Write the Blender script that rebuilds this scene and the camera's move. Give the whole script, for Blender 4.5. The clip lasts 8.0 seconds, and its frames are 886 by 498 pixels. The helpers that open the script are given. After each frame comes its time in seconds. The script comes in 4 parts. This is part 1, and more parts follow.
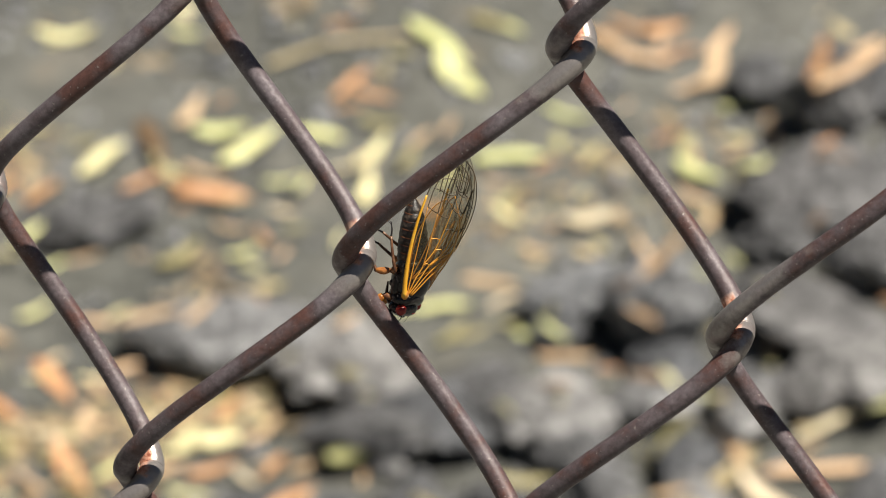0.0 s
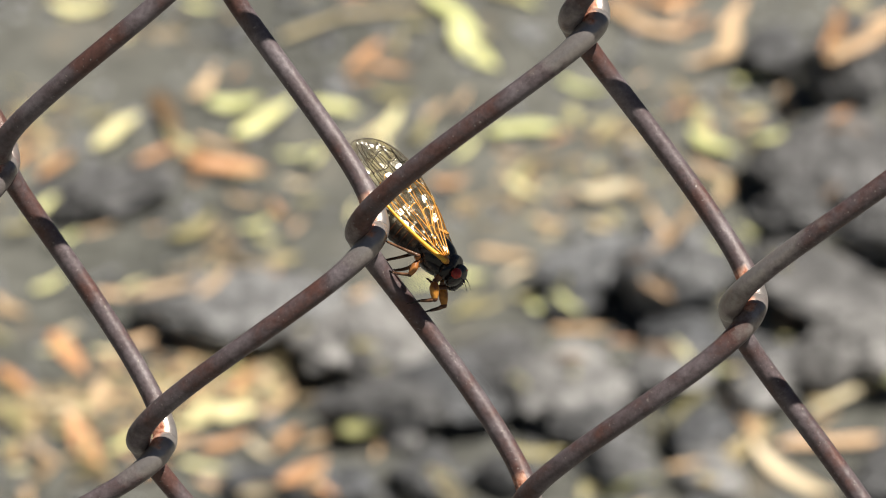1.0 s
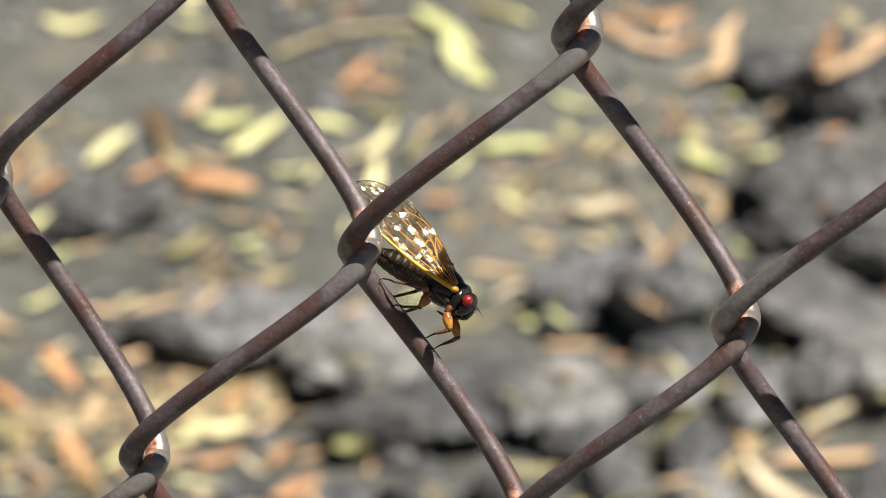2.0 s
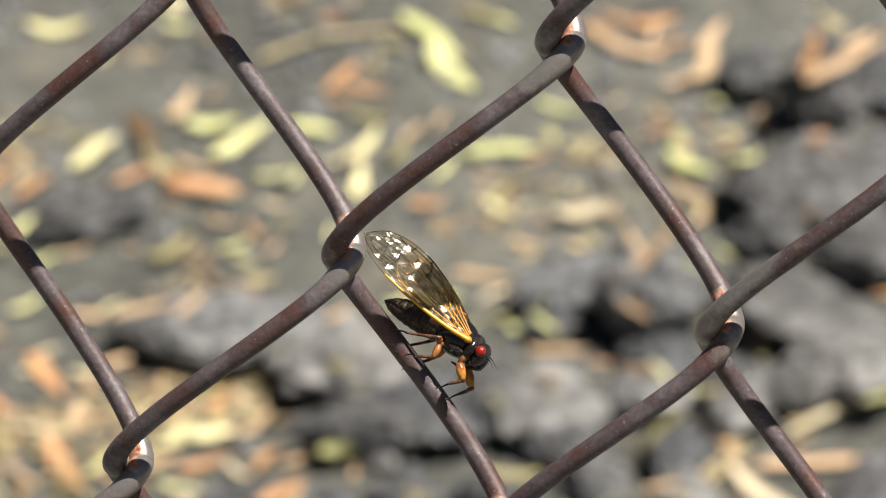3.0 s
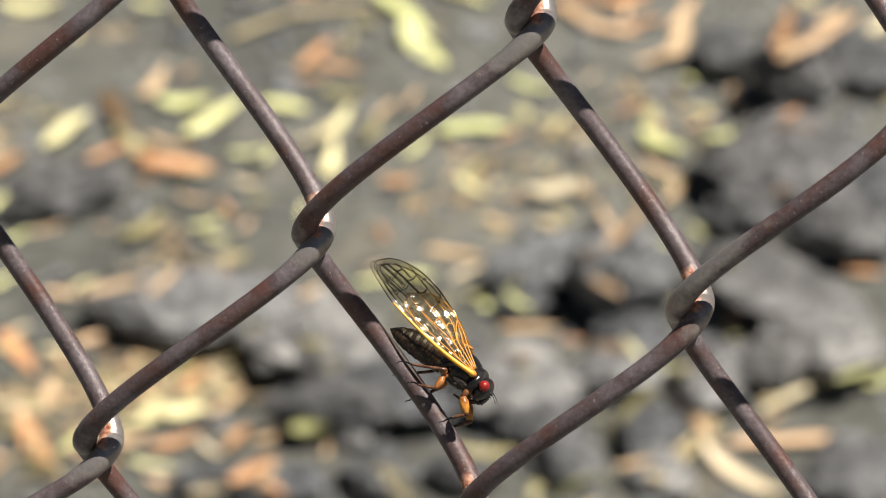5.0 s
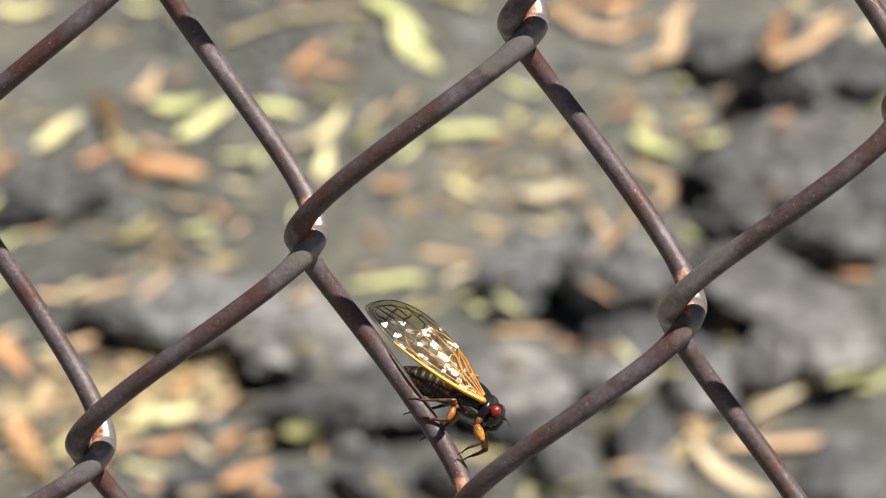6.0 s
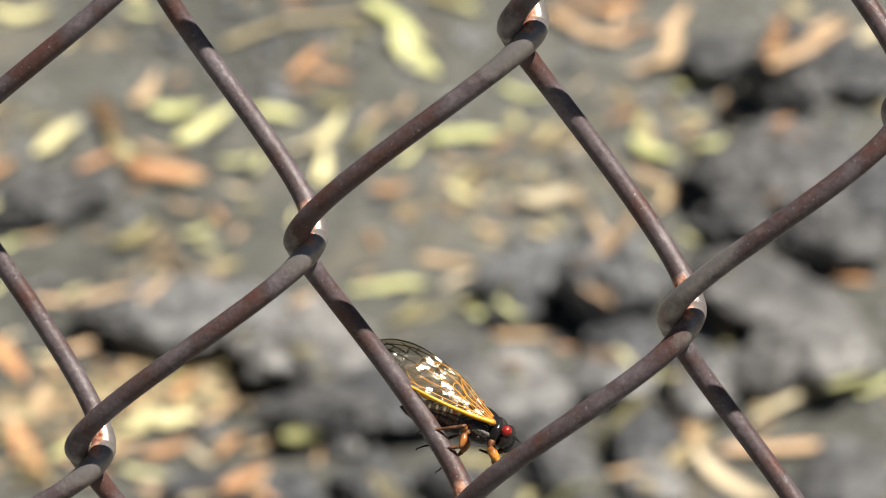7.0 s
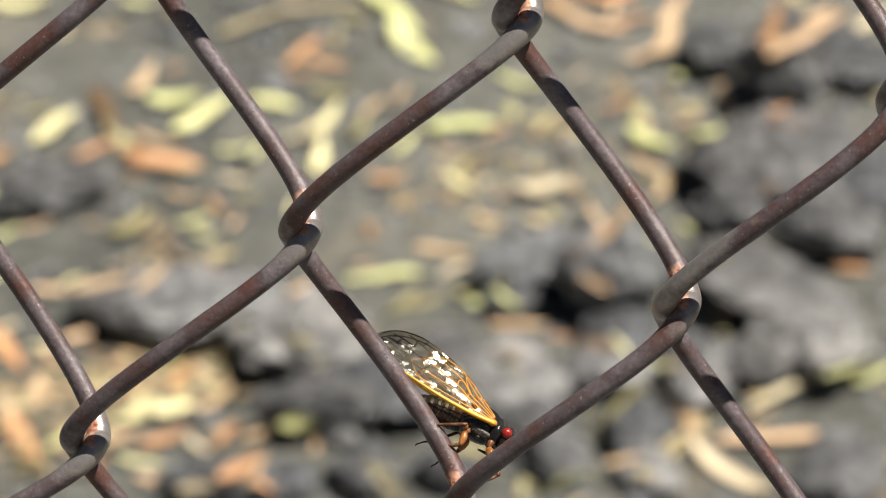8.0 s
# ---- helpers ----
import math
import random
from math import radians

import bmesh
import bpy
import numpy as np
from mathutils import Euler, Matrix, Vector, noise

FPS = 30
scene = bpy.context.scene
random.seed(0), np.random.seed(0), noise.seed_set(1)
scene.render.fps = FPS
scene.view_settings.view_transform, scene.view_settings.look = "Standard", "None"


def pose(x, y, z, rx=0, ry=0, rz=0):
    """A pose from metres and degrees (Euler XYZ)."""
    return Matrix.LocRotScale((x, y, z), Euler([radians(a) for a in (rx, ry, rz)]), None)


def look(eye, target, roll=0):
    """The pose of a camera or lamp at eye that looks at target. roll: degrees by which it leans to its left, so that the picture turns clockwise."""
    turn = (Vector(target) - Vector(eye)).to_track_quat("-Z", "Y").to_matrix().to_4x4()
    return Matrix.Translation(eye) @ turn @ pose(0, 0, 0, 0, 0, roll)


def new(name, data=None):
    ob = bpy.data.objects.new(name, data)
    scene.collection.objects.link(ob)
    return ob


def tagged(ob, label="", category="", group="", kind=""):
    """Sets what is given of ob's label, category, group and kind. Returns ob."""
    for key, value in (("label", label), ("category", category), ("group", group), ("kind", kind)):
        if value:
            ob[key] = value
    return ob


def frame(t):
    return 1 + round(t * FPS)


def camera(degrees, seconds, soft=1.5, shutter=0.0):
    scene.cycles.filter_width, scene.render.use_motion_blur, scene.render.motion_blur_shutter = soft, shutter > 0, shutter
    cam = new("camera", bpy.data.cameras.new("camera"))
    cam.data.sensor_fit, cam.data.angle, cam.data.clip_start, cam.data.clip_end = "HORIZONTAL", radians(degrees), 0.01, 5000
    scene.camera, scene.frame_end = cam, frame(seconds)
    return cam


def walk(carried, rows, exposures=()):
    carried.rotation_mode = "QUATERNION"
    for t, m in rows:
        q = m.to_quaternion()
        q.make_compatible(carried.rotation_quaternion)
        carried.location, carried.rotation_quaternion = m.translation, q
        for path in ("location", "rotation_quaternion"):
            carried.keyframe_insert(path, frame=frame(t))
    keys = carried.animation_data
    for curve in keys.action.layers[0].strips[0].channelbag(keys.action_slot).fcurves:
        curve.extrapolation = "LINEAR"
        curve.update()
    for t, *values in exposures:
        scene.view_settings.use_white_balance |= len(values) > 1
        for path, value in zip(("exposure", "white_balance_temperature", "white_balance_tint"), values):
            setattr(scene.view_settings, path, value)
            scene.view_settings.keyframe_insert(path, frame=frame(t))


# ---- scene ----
# ---- camera ----
cam = camera(9.6, 8.0, soft=0.95)
cam.data.dof.use_dof = True
cam.data.dof.focus_distance = 0.9
cam.data.dof.aperture_fstop = 39.0
walk(cam, [
    (0.0, pose(0.20274, -0.84622, 1.24950, 74.2214, -6.2531, 14.2313)),
    (0.2, pose(0.20279, -0.84620, 1.24952, 74.1038, -6.2375, 14.2855)),
    (0.3, pose(0.20282, -0.84619, 1.24953, 74.0600, -6.2292, 14.3143)),
    (0.5, pose(0.20287, -0.84617, 1.24955, 73.9777, -6.2231, 14.3355)),
    (0.7, pose(0.20294, -0.84617, 1.24950, 73.9124, -6.2184, 14.3521)),
    (1.0, pose(0.20304, -0.84617, 1.24943, 73.9085, -6.2093, 14.3836)),
    (1.2, pose(0.20307, -0.84616, 1.24946, 73.9035, -6.2084, 14.3867)),
    (1.5, pose(0.20312, -0.84613, 1.24950, 73.9658, -6.2038, 14.4027)),
    (1.7, pose(0.20313, -0.84612, 1.24954, 74.0183, -6.2131, 14.3704)),
    (2.8, pose(0.20318, -0.84606, 1.24971, 74.1840, -6.2634, 14.1956)),
    (3.0, pose(0.20319, -0.84605, 1.24975, 74.1564, -6.2762, 14.1510)),
    (3.2, pose(0.20326, -0.84602, 1.24978, 74.1061, -6.2910, 14.0993)),
    (3.5, pose(0.20336, -0.84598, 1.24984, 74.0502, -6.3061, 14.0469)),
    (3.8, pose(0.20347, -0.84596, 1.24985, 73.9720, -6.3149, 14.0162)),
    (4.0, pose(0.20354, -0.84594, 1.24986, 73.9397, -6.3243, 13.9836)),
    (4.2, pose(0.20360, -0.84592, 1.24990, 73.9044, -6.3150, 14.0161)),
    (4.5, pose(0.20367, -0.84588, 1.24995, 73.9023, -6.3372, 13.9384)),
    (4.7, pose(0.20368, -0.84588, 1.24996, 73.9144, -6.3497, 13.8949)),
    (5.8, pose(0.20372, -0.84586, 1.25001, 73.9909, -6.3654, 13.8402)),
    (6.0, pose(0.20372, -0.84585, 1.25002, 73.9845, -6.3784, 13.7947)),
    (6.2, pose(0.20370, -0.84587, 1.25000, 73.9701, -6.3835, 13.7771)),
    (6.5, pose(0.20366, -0.84588, 1.24998, 73.9676, -6.3831, 13.7786)),
    (6.8, pose(0.20362, -0.84591, 1.24991, 74.0446, -6.3881, 13.7609)),
    (7.0, pose(0.20359, -0.84593, 1.24987, 74.0375, -6.3827, 13.7799)),
    (7.2, pose(0.20364, -0.84591, 1.24988, 74.0402, -6.3830, 13.7787)),
    (7.5, pose(0.20372, -0.84589, 1.24990, 74.0394, -6.3854, 13.7705)),
    (7.8, pose(0.20391, -0.84581, 1.25004, 73.9387, -6.3966, 13.7313)),
    (8.0, pose(0.20404, -0.84575, 1.25014, 73.9176, -6.3894, 13.7565)),
])

# ---- sky, sun, exposure ----
SUN_FROM = Vector((0.35, -0.215, 0.91)).normalized()
world = bpy.data.worlds.new("world")
scene.world = world
world.use_nodes = True
sky = world.node_tree.nodes.new("ShaderNodeTexSky")
sky.sky_type = "NISHITA"
sky.sun_disc = False
sky.sun_elevation = math.asin(SUN_FROM.z)
sky.sun_rotation = math.atan2(SUN_FROM.x, SUN_FROM.y)
world.node_tree.nodes["Background"].inputs[1].default_value = 0.022
world.node_tree.links.new(sky.outputs[0], world.node_tree.nodes["Background"].inputs[0])
sun_data = bpy.data.lights.new("sun", "SUN")
sun_data.energy = 7.45
sun_data.angle = radians(0.53)
sun_data.color = (1.0, 0.928, 0.808)
sun = new("sun", sun_data)
sun.matrix_basis = look(SUN_FROM * 20, (0, 0, 0))
scene.view_settings.exposure = 0.0


# ---- materials ----
def material(name, rough=0.6, metal=0.0):
    m = bpy.data.materials.new(name)
    m.use_nodes = True
    nt = m.node_tree
    b = nt.nodes["Principled BSDF"]
    b.inputs["Roughness"].default_value = rough
    b.inputs["Metallic"].default_value = metal
    return m, nt, b


def coords(nt):
    return nt.nodes.new("ShaderNodeTexCoord").outputs["Object"]


def noise_tex(nt, scale, detail=4.0, rough=0.6, vec=None):
    n = nt.nodes.new("ShaderNodeTexNoise")
    n.inputs["Scale"].default_value = scale
    n.inputs["Detail"].default_value = detail
    n.inputs["Roughness"].default_value = rough
    nt.links.new(vec if vec else coords(nt), n.inputs["Vector"])
    return n.outputs["Fac"]


def ramp(nt, fac, *stops):
    r = nt.nodes.new("ShaderNodeValToRGB")
    e = r.color_ramp.elements
    while len(e) < len(stops):
        e.new(0.5)
    for el, (p, c) in zip(e, stops):
        el.position = p
        el.color = (*c, 1) if len(c) == 3 else c
    nt.links.new(fac, r.inputs[0])
    return r.outputs[0]


def mix(nt, fac, a, b, mode="MIX"):
    n = nt.nodes.new("ShaderNodeMix")
    n.data_type = "RGBA"
    n.blend_type = mode
    for sock, v in ((n.inputs[0], fac), (n.inputs[6], a), (n.inputs[7], b)):
        if isinstance(v, (int, float)):
            sock.default_value = v
        elif isinstance(v, tuple):
            sock.default_value = (*v, 1)
        else:
            nt.links.new(v, sock)
    return n.outputs[2]


def bump(nt, b, height, strength, dist):
    n = nt.nodes.new("ShaderNodeBump")
    n.inputs["Strength"].default_value = strength
    n.inputs["Distance"].default_value = dist
    nt.links.new(height, n.inputs["Height"])
    nt.links.new(n.outputs[0], b.inputs["Normal"])


def obj_random(nt):
    return nt.nodes.new("ShaderNodeObjectInfo").outputs["Random"]


def attribute(nt, name):
    n = nt.nodes.new("ShaderNodeAttribute")
    n.attribute_name = name
    return n.outputs["Fac"]


def maths(nt, op, a, b, c=0.0):
    n = nt.nodes.new("ShaderNodeMath")
    n.operation = op
    for sock, v in zip(n.inputs, (a, b, c)):
        if isinstance(v, (int, float)):
            sock.default_value = v
        else:
            nt.links.new(v, sock)
    return n.outputs[0]


def wire_material():
    """Lilac-grey weathered steel with rust-brown stretches, pale specks, polished bends with a painted highlight, and
    flaking rust inside the rings.
    """
    m, nt, b = material("weathered_steel", 0.36, 0.2)
    v = coords(nt)
    grain = noise_tex(nt, 1150, 6, 0.7, v)
    blotch = noise_tex(nt, 95, 5, 0.6, v)
    c = ramp(nt, blotch, (0.36, (0.2, 0.175, 0.192)), (0.5, (0.132, 0.104, 0.112)), (0.62, (0.135, 0.07, 0.061)))
    c = mix(nt, 0.6, c, ramp(nt, grain, (0.3, (0.35, 0.33, 0.33)), (0.7, (1.3, 1.26, 1.27))), "MULTIPLY")
    pit = ramp(nt, noise_tex(nt, 1600, 2, 0.5, v), (0.67, (0, 0, 0)), (0.74, (1, 1, 1)))
    c = mix(nt, pit, c, (0.26, 0.225, 0.215))
    # bends rubbed smooth: bare zinc in patches, plus a highlight painted into the colour
    rubbed_sheen = maths(nt, "MULTIPLY_ADD", noise_tex(nt, 300, 4, 0.6, v), 1.0, -0.62)
    rubbed_sheen = maths(nt, "ADD", rubbed_sheen, attribute(nt, "wear_sheen"))
    zinc_sheen = ramp(nt, rubbed_sheen, (0.14, (0, 0, 0)), (0.5, (1, 1, 1)))
    c = mix(nt, zinc_sheen, c, mix(nt, 0.5, (0.4, 0.37, 0.365), ramp(nt, grain, (0.3, (0.6, 0.56, 0.54)), (0.7, (1.05, 1.04, 1.0))), "MULTIPLY"))
    flake = ramp(nt, noise_tex(nt, 900, 4, 0.75, v), (0.36, (0.3, 0.1, 0.06)), (0.45, (0.58, 0.27, 0.18)), (0.6, (0.72, 0.46, 0.35)))
    torn = ramp(nt, noise_tex(nt, 330, 4, 0.7, v), (0.38, (0, 0, 0)), (0.43, (1, 1, 1)))
    scab = maths(nt, "MULTIPLY", attribute(nt, "rust"), torn)
    c = mix(nt, scab, c, flake)
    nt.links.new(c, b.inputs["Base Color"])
    gloss = maths(nt, "MULTIPLY_ADD", zinc_sheen, -0.08, 0.37)
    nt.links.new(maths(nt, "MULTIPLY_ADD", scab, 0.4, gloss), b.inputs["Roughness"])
    nt.links.new(maths(nt, "MULTIPLY_ADD", zinc_sheen, 0.45, 0.15), b.inputs["Metallic"])
    high = maths(nt, "MULTIPLY", grain, maths(nt, "MULTIPLY_ADD", zinc_sheen, -0.7, 1.0))
    bump(nt, b, maths(nt, "MULTIPLY_ADD", scab, maths(nt, "MULTIPLY", flake, 1.5), high), 0.42, 0.0004)
    return m


def rock_material(name, dark, light, scale=30):
    m, nt, b = material(name, 0.82)
    v = coords(nt)
    c = ramp(nt, noise_tex(nt, scale, 6, 0.7, v), (0.34, dark), (0.66, light))
    c = mix(nt, 0.75, c, ramp(nt, noise_tex(nt, scale * 2.7, 4, 0.65, v), (0.36, (0.42, 0.43, 0.44)), (0.64, (1.5, 1.5, 1.5))), "MULTIPLY")
    c = mix(nt, 0.6, c, ramp(nt, noise_tex(nt, scale * 9, 3, 0.6, v), (0.3, (0.55, 0.55, 0.55)), (0.7, (1.3, 1.3, 1.3))), "MULTIPLY")
    pale = ramp(nt, noise_tex(nt, scale * 2.0, 3, 0.55, v), (0.62, (0, 0, 0)), (0.7, (0.6, 0.6, 0.6)))
    c = mix(nt, pale, c, (light[0] * 1.2, light[1] * 1.21, light[2] * 1.23))
    tint = ramp(nt, obj_random(nt), (0.0, (0.8, 0.82, 0.86)), (1.0, (1.15, 1.1, 1.05)))
    c = mix(nt, 1.0, c, tint, "MULTIPLY")
    nt.links.new(c, b.inputs["Base Color"])
    bump(nt, b, noise_tex(nt, scale * 4, 6, 0.75, v), 0.9, 0.008)
    return m


def ground_material():
    m, nt, b = material("gritty_ground", 0.9)
    v = coords(nt)
    c = ramp(nt, noise_tex(nt, 3.5, 5, 0.6, v), (0.35, (0.08, 0.083, 0.081)), (0.65, (0.142, 0.144, 0.138)))
    c = mix(nt, 0.8, c, ramp(nt, noise_tex(nt, 45, 5, 0.7, v), (0.34, (0.5, 0.5, 0.46)), (0.66, (1.45, 1.44, 1.36))), "MULTIPLY")
    c = mix(nt, ramp(nt, noise_tex(nt, 14, 4, 0.6, v), (0.58, (0, 0, 0)), (0.72, (0.7, 0.7, 0.7))), c, (0.18, 0.148, 0.108))
    nt.links.new(c, b.inputs["Base Color"])
    bump(nt, b, noise_tex(nt, 140, 5, 0.7, v), 0.6, 0.006)
    return m


def leaf_material(name, pale, deep):
    m, nt, b = material(name, 0.38)
    v = coords(nt)
    c = ramp(nt, noise_tex(nt, 90, 4, 0.6, v), (0.3, deep), (0.65, pale))
    tint = ramp(nt, obj_random(nt), (0.0, (0.88, 0.9, 0.84)), (1.0, (1.15, 1.12, 1.08)))
    c = mix(nt, 1.0, c, tint, "MULTIPLY")
    nt.links.new(c, b.inputs["Base Color"])
    bump(nt, b, noise_tex(nt, 300, 3, 0.6, v), 0.3, 0.001)
    return m


def shell_material(name, dark, light, rough, scale=400.0, at=(0.45, 0.75)):
    m, nt, b = material(name, rough)
    v = coords(nt)
    n = noise_tex(nt, scale, 4, 0.6, v)
    nt.links.new(ramp(nt, n, (at[0], dark), (at[1], light)), b.inputs["Base Color"])
    bump(nt, b, noise_tex(nt, scale * 4, 3, 0.6, v), 0.35, 0.0002)
    return m


def membrane_material():
    """Clear, faintly smoky film; each little pane of it bulges and glints by itself."""
    m = bpy.data.materials.new("wing_membrane")
    m.use_nodes = True
    nt = m.node_tree
    nt.nodes.remove(nt.nodes["Principled BSDF"])
    out = nt.nodes["Material Output"]
    v = coords(nt)
    clear = nt.nodes.new("ShaderNodeBsdfTransparent")
    tint = ramp(nt, noise_tex(nt, 160, 2, 0.5, v), (0.35, (0.95, 0.93, 0.865)), (0.7, (0.97, 0.955, 0.905)))
    nt.links.new(tint, clear.inputs[0])
    cell = nt.nodes.new("ShaderNodeTexVoronoi")
    cell.inputs["Scale"].default_value = 1000
    cell.inputs["Randomness"].default_value = 0.7
    nt.links.new(v, cell.inputs["Vector"])
    away = nt.nodes.new("ShaderNodeVectorMath")
    away.operation = "SUBTRACT"
    nt.links.new(v, away.inputs[0])
    nt.links.new(cell.outputs["Position"], away.inputs[1])
    lean = nt.nodes.new("ShaderNodeVectorMath")
    lean.operation = "SUBTRACT"
    nt.links.new(cell.outputs["Color"], lean.inputs[0])
    lean.inputs[1].default_value = (0.5, 0.5, 0.5)
    slope = nt.nodes.new("ShaderNodeVectorMath")
    slope.operation = "DOT_PRODUCT"
    nt.links.new(away.outputs[0], slope.inputs[0])
    nt.links.new(lean.outputs[0], slope.inputs[1])
    crinkle = maths(nt, "MULTIPLY", noise_tex(nt, 1500, 2, 0.5, v), 0.00006)
    bp = nt.nodes.new("ShaderNodeBump")
    bp.inputs["Strength"].default_value = 1.0
    bp.inputs["Distance"].default_value = 1.0
    nt.links.new(maths(nt, "MULTIPLY_ADD", slope.outputs["Value"], 0.5, crinkle), bp.inputs["Height"])
    gloss = nt.nodes.new("ShaderNodeBsdfGlossy")
    gloss.inputs["Roughness"].default_value = 0.19
    gloss.inputs["Color"].default_value = (0.95, 0.95, 0.95, 1)
    nt.links.new(bp.outputs[0], gloss.inputs["Normal"])
    milky = nt.nodes.new("ShaderNodeBsdfTranslucent")
    milky.inputs["Color"].default_value = (0.6, 0.56, 0.46, 1)
    a = nt.nodes.new("ShaderNodeMixShader")
    a.inputs[0].default_value = 0.07
    nt.links.new(clear.outputs[0], a.inputs[1])
    nt.links.new(milky.outputs[0], a.inputs[2])
    fr = nt.nodes.new("ShaderNodeFresnel")
    fr.inputs["IOR"].default_value = 1.5
    s = nt.nodes.new("ShaderNodeMixShader")
    nt.links.new(maths(nt, "MULTIPLY", fr.outputs[0], 0.5), s.inputs[0])
    nt.links.new(a.outputs[0], s.inputs[1])
    nt.links.new(gloss.outputs[0], s.inputs[2])
    nt.links.new(s.outputs[0], out.inputs[0])
    return m


STEEL = wire_material()
ROCK = [rock_material("grey_stone", (0.165, 0.169, 0.178), (0.53, 0.54, 0.56)),
        rock_material("dark_stone", (0.078, 0.081, 0.089), (0.31, 0.318, 0.336))]
GROUND = ground_material()
LEAF = {
    "yellow": leaf_material("yellow_leaf", (0.92, 0.89, 0.58), (0.78, 0.7, 0.36)),
    "lime": leaf_material("yellow_green_leaf", (0.8, 0.82, 0.45), (0.62, 0.63, 0.28)),
    "olive": leaf_material("olive_leaf", (0.42, 0.38, 0.2), (0.27, 0.24, 0.12)),
    "orange": leaf_material("orange_brown_leaf", (0.68, 0.38, 0.2), (0.48, 0.25, 0.13)),
    "tan": leaf_material("tan_leaf", (0.78, 0.57, 0.39), (0.54, 0.37, 0.23)),
    "cream": leaf_material("bleached_leaf", (0.86, 0.76, 0.58), (0.68, 0.56, 0.4)),
    "brown": leaf_material("brown_leaf", (0.26, 0.17, 0.11), (0.15, 0.1, 0.06)),
}
STRAW = leaf_material("straw", (0.62, 0.52, 0.32), (0.4, 0.33, 0.2))
BLACK = shell_material("black_shell", (0.012, 0.011, 0.012), (0.04, 0.034, 0.034), 0.2)
BAND = shell_material("banded_abdomen", (0.014, 0.011, 0.01), (0.16, 0.12, 0.09), 0.42, 900, (0.52, 0.8))
AMBER = shell_material("amber_shell", (0.26, 0.085, 0.02), (0.7, 0.31, 0.055), 0.32, 500, (0.36, 0.56))
VEIN = shell_material("orange_vein", (0.72, 0.30, 0.03), (0.9, 0.48, 0.07), 0.35)
COSTA = shell_material("yellow_orange_costa", (0.85, 0.42, 0.03), (0.95, 0.6, 0.08), 0.32)
DARKVEIN = shell_material("dark_vein", (0.05, 0.035, 0.02), (0.12, 0.08, 0.04), 0.4)
BROWN = shell_material("brown_limb", (0.07, 0.026, 0.014), (0.2, 0.08, 0.035), 0.35)
FLANK = shell_material("hairy_flank", (0.016, 0.012, 0.011), (0.3, 0.25, 0.2), 0.45, 900, (0.5, 0.78))
RUST = shell_material("rusty_plate", (0.1, 0.035, 0.015), (0.42, 0.19, 0.075), 0.35, 500)
RUSTY = shell_material("rusty_thigh", (0.2, 0.065, 0.02), (0.52, 0.21, 0.06), 0.35, 600, (0.36, 0.6))
SHIN = shell_material("brown_shin", (0.09, 0.04, 0.022), (0.34, 0.18, 0.1), 0.3, 600)
RED = shell_material("red_eye", (0.27, 0.014, 0.012), (0.46, 0.045, 0.03), 0.22, 1400)
MEMBRANE = membrane_material()


# ---- mesh helpers ----
def mesh_of(name, verts, faces, mat, smooth=True):
    me = bpy.data.meshes.new(name)
    me.from_pydata([tuple(v) for v in verts], [], faces)
    me.materials.append(mat)
    if smooth:
        me.polygons.foreach_set("use_smooth", [True] * len(me.polygons))
    me.update()
    return me


def part(name, me, parent, label=""):
    ob = new(name, me)
    ob.parent = parent
    if label:
        tagged(ob, label)
    return ob


def empty(name, m=None):
    ob = new(name)
    ob.empty_display_size = 0.01
    if m is not None:
        ob.matrix_basis = m
    return ob


def sweep(points, radii, sides, cap=True):
    """Verts and faces of a tube along points."""
    pts = [Vector(p) for p in points]
    n = len(pts)
    tang = [(pts[min(i + 1, n - 1)] - pts[max(i - 1, 0)]).normalized() for i in range(n)]
    side = tang[0].orthogonal().normalized()
    verts, faces = [], []
    for i in range(n):
        side = (side - tang[i] * side.dot(tang[i])).normalized()
        other = tang[i].cross(side)
        r = radii[i] if hasattr(radii, "__len__") else radii
        for k in range(sides):
            a = 2 * math.pi * k / sides
            verts.append(pts[i] + (side * math.cos(a) + other * math.sin(a)) * r)
    for i in range(n - 1):
        for k in range(sides):
            k2 = (k + 1) % sides
            faces.append((i * sides + k, i * sides + k2, (i + 1) * sides + k2, (i + 1) * sides + k))
    if cap:
        faces.append(tuple(range(sides))[::-1])
        faces.append(tuple((n - 1) * sides + k for k in range(sides)))
    return verts, faces


def join(*pieces):
    verts, faces = [], []
    for v, f in pieces:
        o = len(verts)
        verts += list(v)
        faces += [tuple(i + o for i in q) for q in f]
    return verts, faces


def smooth_line(points, n):
    """A Catmull-Rom line through points."""
    p = [Vector(q) for q in points]
    p = [p[0] * 2 - p[1]] + p + [p[-1] * 2 - p[-2]]
    out = []
    for i in range(1, len(p) - 2):
        for k in range(n):
            t = k / n
            a, b, c, d = p[i - 1], p[i], p[i + 1], p[i + 2]
            out.append(0.5 * (2 * b + (c - a) * t + (2 * a - 5 * b + 4 * c - d) * t * t + (3 * b - a - 3 * c + d) * t ** 3))
    out.append(p[-2])
    return out


